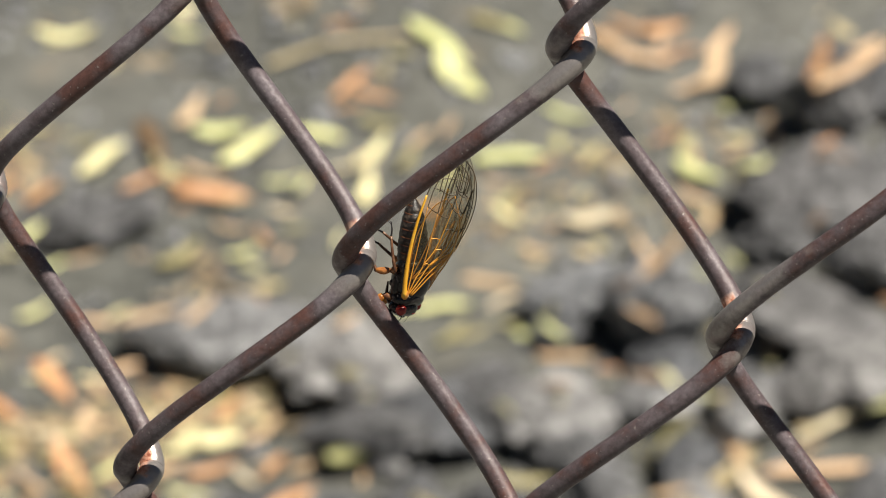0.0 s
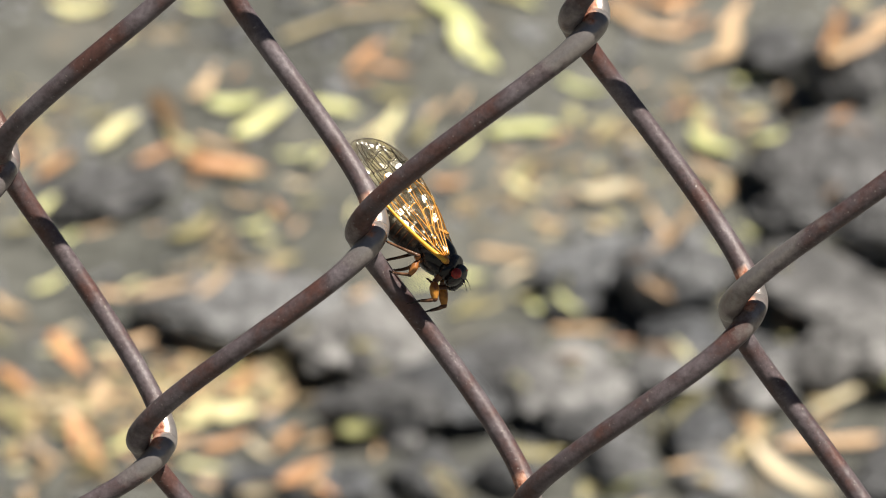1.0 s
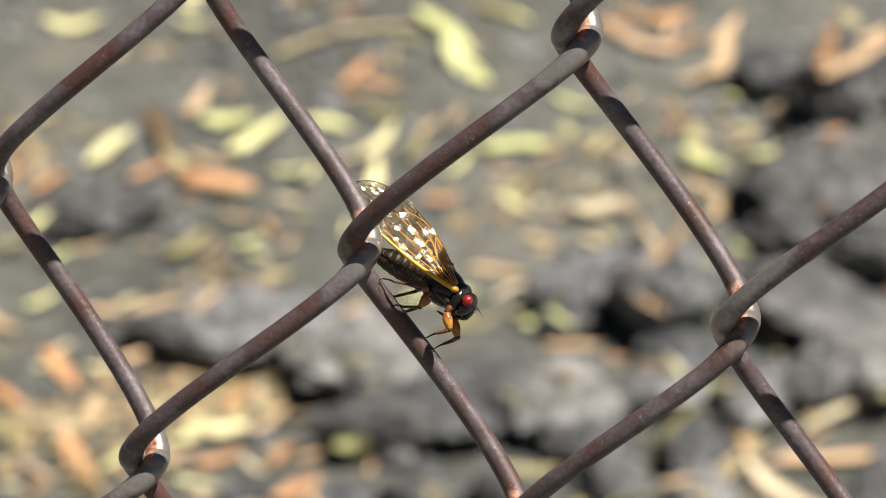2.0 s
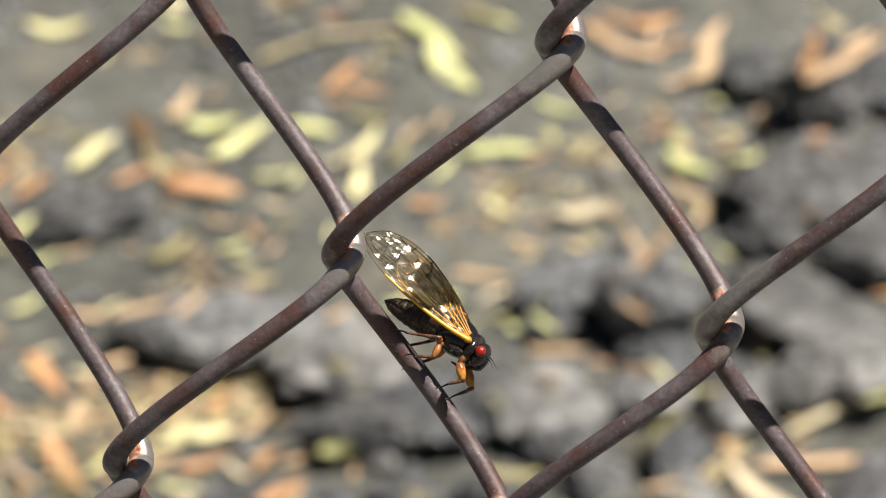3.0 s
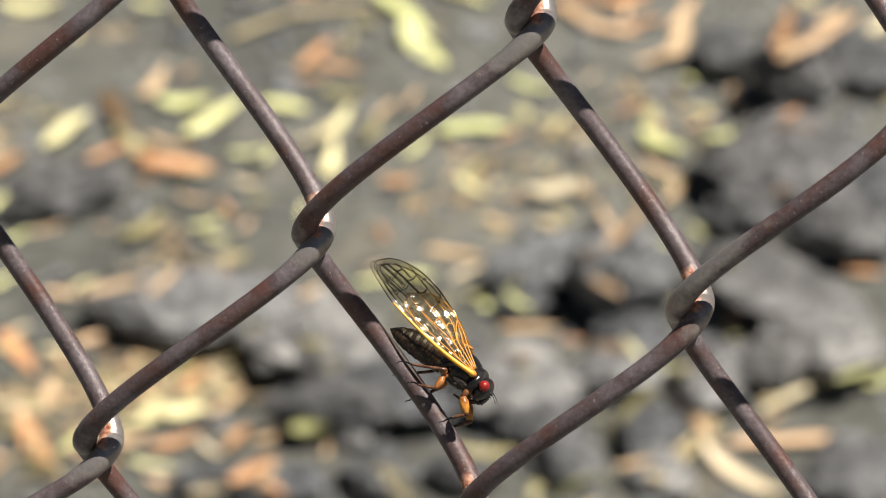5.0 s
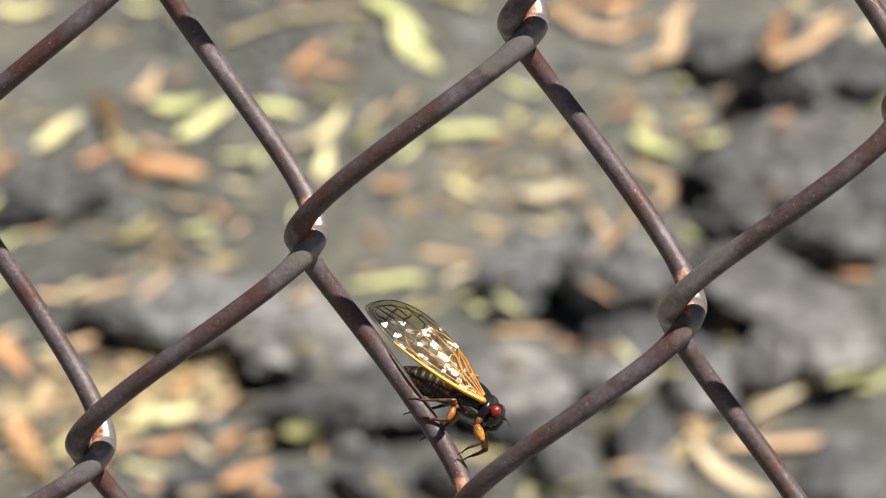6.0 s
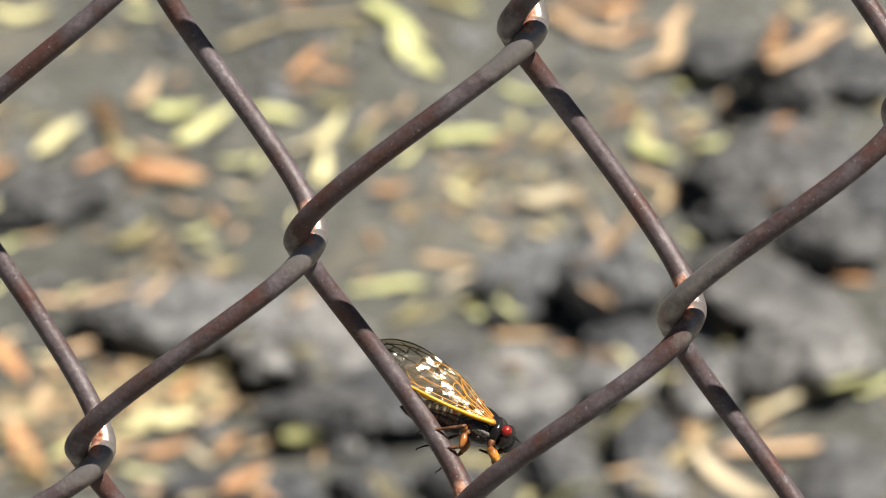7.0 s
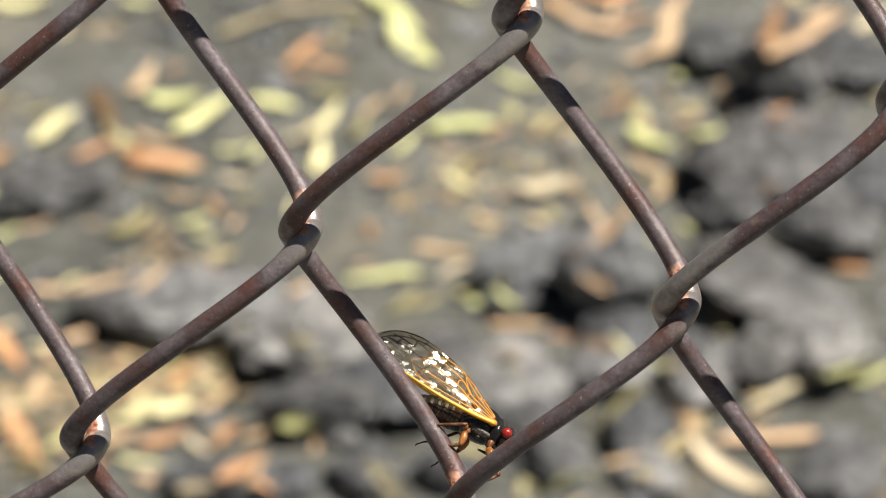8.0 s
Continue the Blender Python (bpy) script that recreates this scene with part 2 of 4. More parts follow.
def ball(center, radii, seg=16, rings=10, warp=None):
    verts, faces = [], []
    for j in range(rings + 1):
        th = math.pi * j / rings
        for i in range(seg):
            ph = 2 * math.pi * i / seg
            v = Vector((math.sin(th) * math.cos(ph), math.sin(th) * math.sin(ph), math.cos(th)))
            v = Vector((v.x * radii[0], v.y * radii[1], v.z * radii[2]))
            if warp:
                v = warp(v)
            verts.append(Vector(center) + v)
    for j in range(rings):
        for i in range(seg):
            i2 = (i + 1) % seg
            faces.append((j * seg + i, (j + 1) * seg + i, (j + 1) * seg + i2, j * seg + i2))
    return verts, faces


# ---- ground ----
BANK = Matrix.Translation((-0.4621, 2.2556, 0.3404)) @ pose(0, 0, 0, 20.0)
SLOPE = math.tan(radians(20.0))


def ground_height(y):
    """Level at the fence, a bank behind it, level again on top."""
    z = BANK.translation.z + (y - BANK.translation.y) * SLOPE
    k = 0.05
    z = (z + math.sqrt(z * z + k * k)) / 2
    top = 1.3
    return top - ((top - z) + math.sqrt((top - z) ** 2 + k * k)) / 2


def build_ground():
    n = 240
    cx, cy = BANK.translation.x, BANK.translation.y
    step = [2 * i / n - 1 for i in range(n + 1)]
    u = [0.75 * t + math.copysign(2.5 * abs(t) ** 5 + 900 * abs(t) ** 16, t) for t in step]
    verts, faces = [], []
    for j in range(n + 1):
        for i in range(n + 1):
            x, y = cx + u[i], cy + u[j]
            k = 1.0 if max(abs(u[i]), abs(u[j])) < 1.2 else 0.0
            z = k * (0.008 * noise.noise((x * 9, y * 9, 0.3)) + 0.004 * noise.noise((x * 40, y * 40, 1.7)))
            verts.append((x, y, ground_height(y) + z))
    for j in range(n):
        for i in range(n):
            a = j * (n + 1) + i
            faces.append((a, a + 1, a + n + 2, a + n + 1))
    ob = new("ground", mesh_of("ground", verts, faces, GROUND))
    tagged(ob, "grey gritty bank strewn with stones and dry leaves", "ground", kind="structure")


build_ground()

# ---- chain-link fence ----
PITCH_X, PITCH_Z, KNOT_Z = 0.06700, 0.08978, 1.00176
WIRE_R = 0.00176
FOLD = 0.0069          # half the depth of the woven fabric
LEAN = (-0.217, -0.29)    # the weave's lean aside and down with its depth
HOOK = 0.0021          # how far each bend reaches past its knot
SPREAD = {(2, 0): 0.0012, (-1, -1): 0.0007, (0, 0): 0.0002, (1, 1): 0.0003}   # knots that gape
BARE_SHEEN = {(2, 0, False): 0.8, (1, 1, True): 0.9, (0, 0, True): 0.2, (-1, -1, True): 0.45}   # bends worn to bare zinc, their top highlight painted in
# how single bends differ from the regular weave: aside, up, and how far they hold their
# direction upwards and downwards, all in millimetres; hook: opens to the right, ring: to the left
BENDS = {
    (-2, -2, 'h'): (-2.85, 3.95, 12.8, 8.0),
    (-2, 0, 'h'): (2.49, 1.55, 7.8, 6.6),
    (-1, -1, 'h'): (-1.02, -0.22, 8.4, 6.7),
    (-1, -1, 'r'): (-0.13, 0.19, 6.2, 7.2),
    (-1, 1, 'h'): (2.23, 0.85, 8.0, 10.6),
    (-1, 1, 'r'): (-0.70, 0.71, 8.0, 7.3),
    (0, -2, 'r'): (0.30, 0.34, 8.4, 8.0),
    (0, 0, 'h'): (0.55, -0.97, 8.7, 4.8),
    (0, 0, 'r'): (0.16, -0.09, 7.3, 6.6),
    (1, -1, 'h'): (1.06, -0.14, 9.4, 8.0),
    (1, -1, 'r'): (-0.7, -0.4, 7.4, 8.0),
    (1, 1, 'h'): (-0.27, -2.53, 8.0, 3.8),
    (1, 1, 'r'): (0.51, -1.80, 8.0, 4.7),
    (2, 0, 'h'): (-0.47, -2.47, 7.7, 7.5),
    (2, 0, 'r'): (-0.08, -1.10, 5.1, 7.9),
    (3, -1, 'r'): (-1.67, -1.67, 6.2, 8.0),
    (2, 2, 'h'): (-3.0, -1.5, 8.0, 8.0),
    (3, 1, 'h'): (-1.2, -5.6, 8.0, 8.0),
    (3, 1, 'r'): (-2.2, -3.1, 8.0, 9.6),
}


def bend(col, row, ring):
    rng = random.Random(col * 77 + row * 13 + ring)
    dx, dz, up, down = BENDS.get((col, row, "r" if ring else "h"), (rng.gauss(0, 0.3), rng.gauss(0, 0.4), 8.0, 8.0))
    return (col * PITCH_X / 2 + (HOOK if ring else -HOOK) + dx * 0.001, KNOT_Z + row * PITCH_Z / 2 + dz * 0.001, up * 0.001, down * 0.001)


def wire_line(col, rows, fine):
    """The middle line of the wire woven between the knots of col and col + 1, from below upwards;
    with each point: whether the nearest bend is a ring, and how far above it the point lies."""
    bends = []
    for r in rows:
        ring = (r - (col + 1)) % 2 == 0
        bends.append((bend(col + 1 if ring else col, r, ring), ring, (col + 1 if ring else col, r)))
    pts, wear_sheen = [], []
    n = 44 if fine else 14
    for ((x0, z0, up, _), ring, k0), ((x1, z1, _, down), _, k1) in zip(bends, bends[1:]):
        depth = FOLD if ring else -FOLD
        for k in range(n):
            # closer steps near the two bends
            t = k / n
            t = t - 0.11 * math.sin(2 * math.pi * t)
            a, b, c, d = (1 - t) ** 3, 3 * (1 - t) ** 2 * t, 3 * (1 - t) * t * t, t ** 3
            x = (a + b) * x0 + (c + d) * x1
            z = a * z0 + b * (z0 + up) + c * (z1 - down) + d * z1
            arch = max(math.sin(math.pi * (z - z0) / (z1 - z0)), 0.0)
            y = depth * arch ** 0.5
            # the weave leans a little where it is deepest
            extra = y - math.copysign(0.0045, depth) * arch ** 0.6
            x, z = x + LEAN[0] * extra, z + LEAN[1] * extra
            # a gaping knot: its hook stands forward just above the bend
            hook, zh = (k1, z1) if ring else (k0, z0)
            y -= SPREAD.get(hook, 0.0) * math.exp(-((z - zh - 0.005) / 0.006) ** 2)
            pts.append((x, y, z))
            lower = z - z0 < z1 - z
            wear_sheen.append((ring if lower else not ring, (z - z0) if lower else (z - z1), k0 if lower else k1))
    return pts, wear_sheen


def build_fence():
    fence = empty("chain_link_fence")
    tagged(fence, "rusty brown weathered steel chain-link fence standing upright", "fence")
    rows_all = range(-int(2 * (KNOT_Z - 0.02) / PITCH_Z), 13)
    for col in range(-14, 14):
        fine = -4 <= col <= 4
        pts, wear_sheen = wire_line(col, rows_all, fine)
        sides = 20 if fine else 8
        # the wire is pressed broader where it is bent
        press = [0.24 * math.exp(-(dz / 0.0045) ** 2) for _, dz, _ in wear_sheen]
        mid = (col + 0.5) * PITCH_X / 2
        pts = [(p[0] + math.copysign(0.8 * k * WIRE_R, mid - p[0]), p[1], p[2]) for p, k in zip(pts, press)]
        radii = [WIRE_R * (1 + k) for k in press]
        verts, faces = sweep(pts, radii, sides)
        me = mesh_of("wire", verts, faces, STEEL)
        at = me.attributes.new("wear_sheen", "FLOAT", "POINT")
        ru = me.attributes.new("rust", "FLOAT", "POINT")
        w_all, r_all = [], []
        for i, p in enumerate(pts):
            ring, dz, knot = wear_sheen[i]
            near = max(0.0, 1 - abs(dz) / 0.008)
            bare_sheen = BARE_SHEEN.get((*knot, ring), 0.0) * max(0.0, 1 - abs(dz - (-0.002 if ring else 0.009)) / (0.011 if ring else 0.014))
            for k in range(sides):
                v = verts[i * sides + k]
                inner = (1 if mid > p[0] else -1) * (v.x - p[0]) / WIRE_R
                front = -(v.y - p[1]) / WIRE_R
                # rubbing near every bend; on listed bends a painted highlight, strongest on upper front faces
                w_all.append(near * (0.6 if ring else 0.5) + bare_sheen * max(0.0, 0.5 + 0.5 * (v.z - p[2]) / WIRE_R + 0.3 * front))
                r_all.append(1.0 if ring and -0.0012 < dz < 0.005 and 0.7 * inner + 0.5 * front > 0.3 else 0.0)
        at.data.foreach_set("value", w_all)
        ru.data.foreach_set("value", r_all)
        part("wire", me, fence)


build_fence()

# ---- stones, leaves and straw on the ground ----
def rock(x, y, w, d, h, turn, kind):
    rng = random.Random(int(x * 1000) * 31 + int(y * 1000))
    bm = bmesh.new()
    bmesh.ops.create_icosphere(bm, subdivisions=5, radius=1.0)
    planes = []
    for _ in range(11):
        n = Vector((rng.gauss(0, 1), rng.gauss(0, 1), rng.gauss(0.15, 0.8))).normalized()
        planes.append((n, rng.uniform(0.62, 0.9)))
    off = Vector((rng.random() * 50, rng.random() * 50, rng.random() * 50))
    for v in bm.verts:
        p = v.co.copy()
        for n, c in planes:
            e = p.dot(n) - c
            if e > 0:
                p -= n * e * 0.92
        p *= 1 + 0.2 * noise.noise(p * 1.5 + off) - 0.26 * max(0.0, 0.36 - abs(noise.noise(p * 2.2 + off)) * 3.6) + 0.13 * noise.noise(p * 4.5 + off) + 0.1 * noise.noise(p * 10 + off) + 0.05 * noise.noise(p * 23 + off)
        # undercut towards the ground, most of all at the downhill side
        low = max(0.0, 0.25 - p.z)
        foot = max(0.7, 1 - 0.35 * low)
        v.co = Vector((p.x * w * 0.6 * foot, p.y * d * 0.66 * foot + (0.3 * d * low if p.y < 0 else 0.0), p.z * h * 0.85))
    me = bpy.data.meshes.new("rock")
    bm.to_mesh(me)
    bm.free()
    me.materials.append(ROCK[kind])
    me.polygons.foreach_set("use_smooth", [True] * len(me.polygons))
    ob = new("rock", me)
    ob.matrix_basis = BANK @ pose(x, y, h * 0.48, rng.uniform(-8, 8), rng.uniform(-8, 8), turn)
    tagged(ob, "rough light grey stone half sunk in the ground" if kind == 0 else "rough dark grey stone half sunk in the ground",
           "stone", "stones on the ground")
    return ob


rock(-0.115, -0.128, 0.118, 0.065, 0.034, 19, 0)
rock(-0.032, -0.141, 0.081, 0.070, 0.034, 9, 0)
rock(-0.010, -0.199, 0.073, 0.035, 0.034, 20, 1)
rock(0.025, -0.169, 0.066, 0.042, 0.026, 7, 1)
rock(0.006, -0.206, 0.021, 0.020, 0.013, 35, 0)
rock(0.031, -0.245, 0.044, 0.034, 0.021, 15, 1)
rock(-0.047, -0.285, 0.079, 0.031, 0.025, 18, 1)
rock(-0.243, -0.022, 0.086, 0.040, 0.020, 21, 1)
rock(-0.263, -0.041, 0.041, 0.020, 0.011, 9, 1)
rock(0.130, 0.255, 0.042, 0.043, 0.025, 30, 1)
rock(0.218, 0.264, 0.056, 0.043, 0.027, 7, 1)
rock(0.184, 0.222, 0.053, 0.058, 0.051, 21, 1)
rock(0.193, 0.123, 0.110, 0.081, 0.035, 9, 1)
rock(0.240, 0.070, 0.072, 0.039, 0.037, 15, 1)
rock(0.246, 0.131, 0.055, 0.053, 0.026, 25, 1)
rock(0.076, -0.017, 0.082, 0.045, 0.026, 20, 0)
rock(0.125, -0.028, 0.068, 0.054, 0.052, 10, 0)
rock(0.214, 0.000, 0.113, 0.057, 0.026, -11, 1)
rock(0.260, -0.047, 0.077, 0.061, 0.026, 5, 0)
rock(0.185, -0.082, 0.045, 0.030, 0.026, 35, 1)
rock(0.141, -0.072, 0.049, 0.031, 0.021, 27, 1)
rock(0.089, -0.145, 0.066, 0.051, 0.030, 10, 0)
rock(0.043, -0.125, 0.046, 0.036, 0.026, 25, 1)
rock(0.144, -0.109, 0.059, 0.042, 0.026, 5, 0)
rock(0.111, -0.172, 0.062, 0.035, 0.021, 21, 1)
rock(0.172, -0.157, 0.051, 0.035, 0.021, 25, 1)
rock(0.189, -0.192, 0.041, 0.034, 0.017, 3, 0)
rock(0.294, -0.160, 0.057, 0.052, 0.021, 15, 1)
rock(0.229, -0.074, 0.038, 0.036, 0.026, 45, 1)
rock(0.202, -0.101, 0.041, 0.042, 0.021, -5, 0)
rock(0.135, -0.197, 0.044, 0.034, 0.017, 25, 1)
rock(0.080, -0.222, 0.041, 0.029, 0.017, 15, 1)
rock(-0.012, -0.264, 0.031, 0.023, 0.017, 25, 1)
rock(0.180, 0.075, 0.047, 0.033, 0.026, 10, 1)
rock(0.069, -0.049, 0.039, 0.025, 0.017, 15, 1)

LEAF_MESH = {}
LEAF_WORDS = {"yellow": "pale yellow dry fallen leaf on the ground", "lime": "yellow-green fallen leaf on the ground",
              "olive": "dull olive withered leaf on the ground", "orange": "orange-brown dry fallen leaf on the ground",
              "tan": "tan dry curled leaf on the ground", "cream": "bleached cream dry leaf on the ground",
              "brown": "dark brown rotting leaf on the ground"}


def leaf_mesh(kind, variant):
    """A leaf one metre long with a folded midrib, curl and a little thickness; scaled where it lies."""
    rng = random.Random(hash_of(kind) + variant)
    n, verts, faces = 12, [], []
    curl, fold, bend = rng.uniform(-0.1, 0.16), rng.uniform(0.05, 0.3), rng.uniform(-0.05, 0.05)
    half = rng.uniform(0.074, 0.105)
    for side in (0, 1):
        for i in range(n + 1):
            t = i / n
            w = half * math.sin(math.pi * t ** 0.85) ** 0.8 + 0.012
            z = curl * ((2 * t - 1) ** 2 - 0.33) + 0.012 * math.sin(9 * t + variant) - side * 0.012
            y0 = bend * math.sin(math.pi * t)
            for k in (-1, -0.5, 0, 0.5, 1):
                verts.append((t - 0.5, y0 + k * w, z + abs(k) * w * fold + 0.01 * math.sin(13 * t + 5 * k)))
    m = 5
    for side in (0, 1):
        o = side * (n + 1) * m
        for i in range(n):
            for k in range(m - 1):
                a = o + i * m + k
                q = (a, a + m, a + m + 1, a + 1)
                faces.append(q if side else q[::-1])
    o = (n + 1) * m
    for i in range(n):
        for k in (0, m - 1):
            a = i * m + k
            faces.append((a, a + m, a + m + o, a + o))
    return mesh_of("fallen_leaf", verts, faces, LEAF[kind])


def hash_of(word):
    return sum(ord(c) * (i + 3) for i, c in enumerate(word))


def leaf(x, y, length, turn, kind, broad=1.0):
    variant = int(abs(x * 7919 + y * 104729) * 1000) % 4
    if (kind, variant) not in LEAF_MESH:
        LEAF_MESH[kind, variant] = leaf_mesh(kind, variant)
    ob = new("fallen_leaf", LEAF_MESH[kind, variant])
    rng = random.Random(int(abs(x) * 9000) + int(abs(y) * 7000))
    spot, up = drop(x, y)
    up = Vector((0, 0, 1)).lerp(up, 0.75).normalized()
    ahead = Vector((math.cos(radians(turn)), math.sin(radians(turn)), 0))
    ahead = (ahead - up * ahead.dot(up)).normalized()
    lie = Matrix((ahead, up.cross(ahead), up)).transposed().to_4x4()
    ob.matrix_basis = (BANK @ Matrix.Translation(spot + up * 0.004) @ lie @ pose(0, 0, 0, rng.uniform(-12, 12), rng.uniform(-8, 8))
                       @ Matrix.Diagonal((length, length * broad, length, 1)))
    tagged(ob, LEAF_WORDS[kind], "leaf", "fallen leaves")
    return ob


TOPS = []


def drop(x, y):
    """Where a leaf gliding down on to the bank's point x, y comes to rest, on a stone or on the earth, and how it lies there."""
    start = Vector((x, y, 0)) + Vector((0.204, -0.79, 0.578)) * 0.6
    glide = Vector((-0.204, 0.79, -0.578))
    best, spot, up = 0.6, Vector((x, y, 0.003)), Vector((0, 0, 1))
    for ob, inv in TOPS:
        hit, place, normal, _ = ob.ray_cast(inv @ start, (inv.to_3x3() @ glide).normalized())
        if hit:
            place = BANK.inverted() @ ob.matrix_basis @ place
            if (place - start).length < best:
                best, spot = (place - start).length, place
                up = (BANK.to_3x3().transposed() @ ob.matrix_basis.to_3x3() @ normal).normalized()
    return spot, up


bpy.context.view_layer.update()
TOPS = [(o, o.matrix_basis.inverted() @ BANK) for o in scene.objects if o.name.startswith("rock")]

leaf(-0.332, 0.185, 0.042, 26, 'yellow', 1.7)
leaf(-0.255, 0.209, 0.023, 17, 'lime', 1)
leaf(-0.225, 0.121, 0.035, 79, 'tan', 1.3)
leaf(-0.198, 0.107, 0.037, 12, 'lime', 1.4)
leaf(-0.174, 0.092, 0.053, 59, 'lime', 1)
leaf(-0.261, 0.053, 0.049, 72, 'yellow', 1.3)
leaf(-0.217, 0.055, 0.033, -34, 'yellow', 1.2)
leaf(-0.193, 0.056, 0.039, -16, 'tan', 1)
leaf(-0.228, 0.036, 0.034, 50, 'orange', 1)
leaf(-0.181, 0.036, 0.051, 8, 'orange', 1.1)
leaf(-0.198, 0.038, 0.035, -8, 'orange', 0.9)
leaf(-0.286, 0.005, 0.035, 69, 'orange', 1.2)
leaf(-0.276, 0.066, 0.022, 35, 'olive', 1)
leaf(-0.279, -0.036, 0.028, 63, 'lime', 0.9)
leaf(-0.144, -0.021, 0.026, 49, 'lime', 0.8)
leaf(-0.159, 0.003, 0.025, 8, 'tan', 0.8)
leaf(-0.182, -0.036, 0.043, 68, 'olive', 1)
leaf(-0.237, -0.056, 0.023, 34, 'tan', 1)
leaf(-0.204, -0.043, 0.012, 17, 'tan', 1.2)
leaf(-0.135, 0.121, 0.032, 3, 'lime', 1.4)
leaf(-0.142, 0.062, 0.027, 26, 'lime', 0.8)
leaf(-0.120, 0.014, 0.018, 17, 'olive', 1)
leaf(-0.238, 0.083, 0.068, -57, 'brown', 1)
leaf(-0.160, 0.252, 0.022, 35, 'orange', 1.3)
leaf(-0.092, 0.251, 0.060, -33, 'lime', 1.3)
leaf(-0.067, 0.214, 0.053, -39, 'lime', 1.3)
leaf(-0.111, 0.231, 0.024, 17, 'olive', 1)
leaf(-0.133, 0.185, 0.040, 68, 'orange', 0.9)
leaf(-0.115, 0.175, 0.032, -1, 'orange', 0.9)
leaf(-0.126, 0.157, 0.022, 17, 'orange', 0.8)
leaf(-0.102, 0.147, 0.030, -1, 'olive', 1)
leaf(-0.072, 0.135, 0.028, 72, 'tan', 1)
leaf(-0.098, 0.110, 0.041, 74, 'yellow', 1.2)
leaf(-0.103, 0.090, 0.035, 26, 'cream', 0.9)
leaf(-0.089, 0.067, 0.037, 98, 'yellow', 1.4)
leaf(-0.074, 0.109, 0.036, 88, 'olive', 1)
leaf(-0.011, 0.132, 0.050, 22, 'lime', 1.2)
leaf(0.013, 0.129, 0.021, 49, 'orange', 0.8)
leaf(-0.042, 0.059, 0.023, 17, 'orange', 1.3)
leaf(0.006, 0.067, 0.028, -29, 'yellow', 1.2)
leaf(0.055, 0.081, 0.037, 31, 'cream', 1.8)
leaf(-0.012, 0.102, 0.022, 17, 'tan', 0.8)
leaf(0.014, 0.190, 0.039, -9, 'lime', 0.9)
leaf(-0.066, 0.282, 0.034, -17, 'olive', 1.2)
leaf(-0.053, 0.282, 0.029, -17, 'lime', 1)
leaf(-0.040, 0.100, 0.030, 72, 'lime', 0.9)
leaf(0.033, 0.035, 0.024, -8, 'tan', 1.2)
leaf(0.024, 0.281, 0.049, -31, 'tan', 1)
leaf(0.046, 0.270, 0.040, -1, 'tan', 1)
leaf(0.090, 0.268, 0.054, 86, 'tan', 1.1)
leaf(0.088, 0.303, 0.042, 79, 'tan', 1.2)
leaf(0.048, 0.309, 0.034, 35, 'orange', 1.4)
leaf(0.079, 0.245, 0.028, 49, 'tan', 0.8)
leaf(0.025, 0.305, 0.033, -18, 'orange', 0.9)
leaf(0.010, 0.290, 0.023, 17, 'orange', 1.3)
leaf(0.065, 0.284, 0.033, 43, 'orange', 0.8)
leaf(0.169, 0.301, 0.072, 61, 'tan', 0.8)
leaf(0.160, 0.282, 0.027, 26, 'cream', 1.5)
leaf(0.181, 0.327, 0.032, 52, 'tan', 1.2)
leaf(0.152, 0.301, 0.042, 78, 'orange', 1.2)
leaf(0.116, 0.230, 0.025, 26, 'lime', 1.2)
leaf(0.081, 0.184, 0.024, 42, 'orange', 0.9)
leaf(0.110, 0.152, 0.042, -31, 'lime', 1.3)
leaf(0.144, 0.176, 0.043, 55, 'lime', 0.8)
leaf(0.128, 0.180, 0.025, 49, 'tan', 0.8)
leaf(0.146, 0.208, 0.048, -69, 'tan', 1)
leaf(0.105, 0.058, 0.039, 41, 'tan', 1.4)
leaf(0.091, 0.061, 0.026, -30, 'tan', 1)
leaf(0.115, 0.121, 0.031, -17, 'tan', 0.9)
leaf(0.129, 0.098, 0.038, 85, 'tan', 1)
leaf(-0.247, -0.119, 0.025, 50, 'lime', 1.3)
leaf(-0.177, -0.097, 0.039, 26, 'tan', 0.8)
leaf(-0.150, -0.079, 0.028, 62, 'tan', 1)
leaf(-0.214, -0.182, 0.047, -45, 'orange', 1.2)
leaf(-0.219, -0.161, 0.018, 62, 'cream', 1.4)
leaf(-0.203, -0.235, 0.017, 33, 'cream', 1.2)
leaf(-0.175, -0.264, 0.050, -51, 'orange', 1.2)
leaf(-0.175, -0.159, 0.023, 41, 'tan', 1.3)
leaf(-0.122, -0.222, 0.031, 72, 'yellow', 1.9)
leaf(-0.097, -0.211, 0.028, 41, 'yellow', 1.8)
leaf(-0.104, -0.179, 0.036, 88, 'orange', 1)
leaf(-0.077, -0.194, 0.038, 71, 'tan', 1.1)
leaf(-0.253, -0.070, 0.023, 50, 'lime', 0.8)
leaf(-0.095, -0.240, 0.033, 33, 'orange', 1)
leaf(-0.046, -0.243, 0.034, 54, 'orange', 1.1)
leaf(-0.101, -0.266, 0.031, 1, 'yellow', 1)
leaf(-0.120, -0.248, 0.025, 48, 'tan', 1.3)
leaf(-0.066, -0.266, 0.027, 17, 'cream', 1)
leaf(-0.207, -0.119, 0.024, 17, 'tan', 1)
leaf(-0.181, -0.185, 0.027, -37, 'tan', 1)
leaf(-0.190, -0.253, 0.024, 61, 'olive', 1)
leaf(-0.194, -0.282, 0.024, -25, 'tan', 1)
leaf(-0.042, -0.219, 0.026, 48, 'tan', 1.1)
leaf(-0.061, -0.224, 0.030, 76, 'orange', 1)
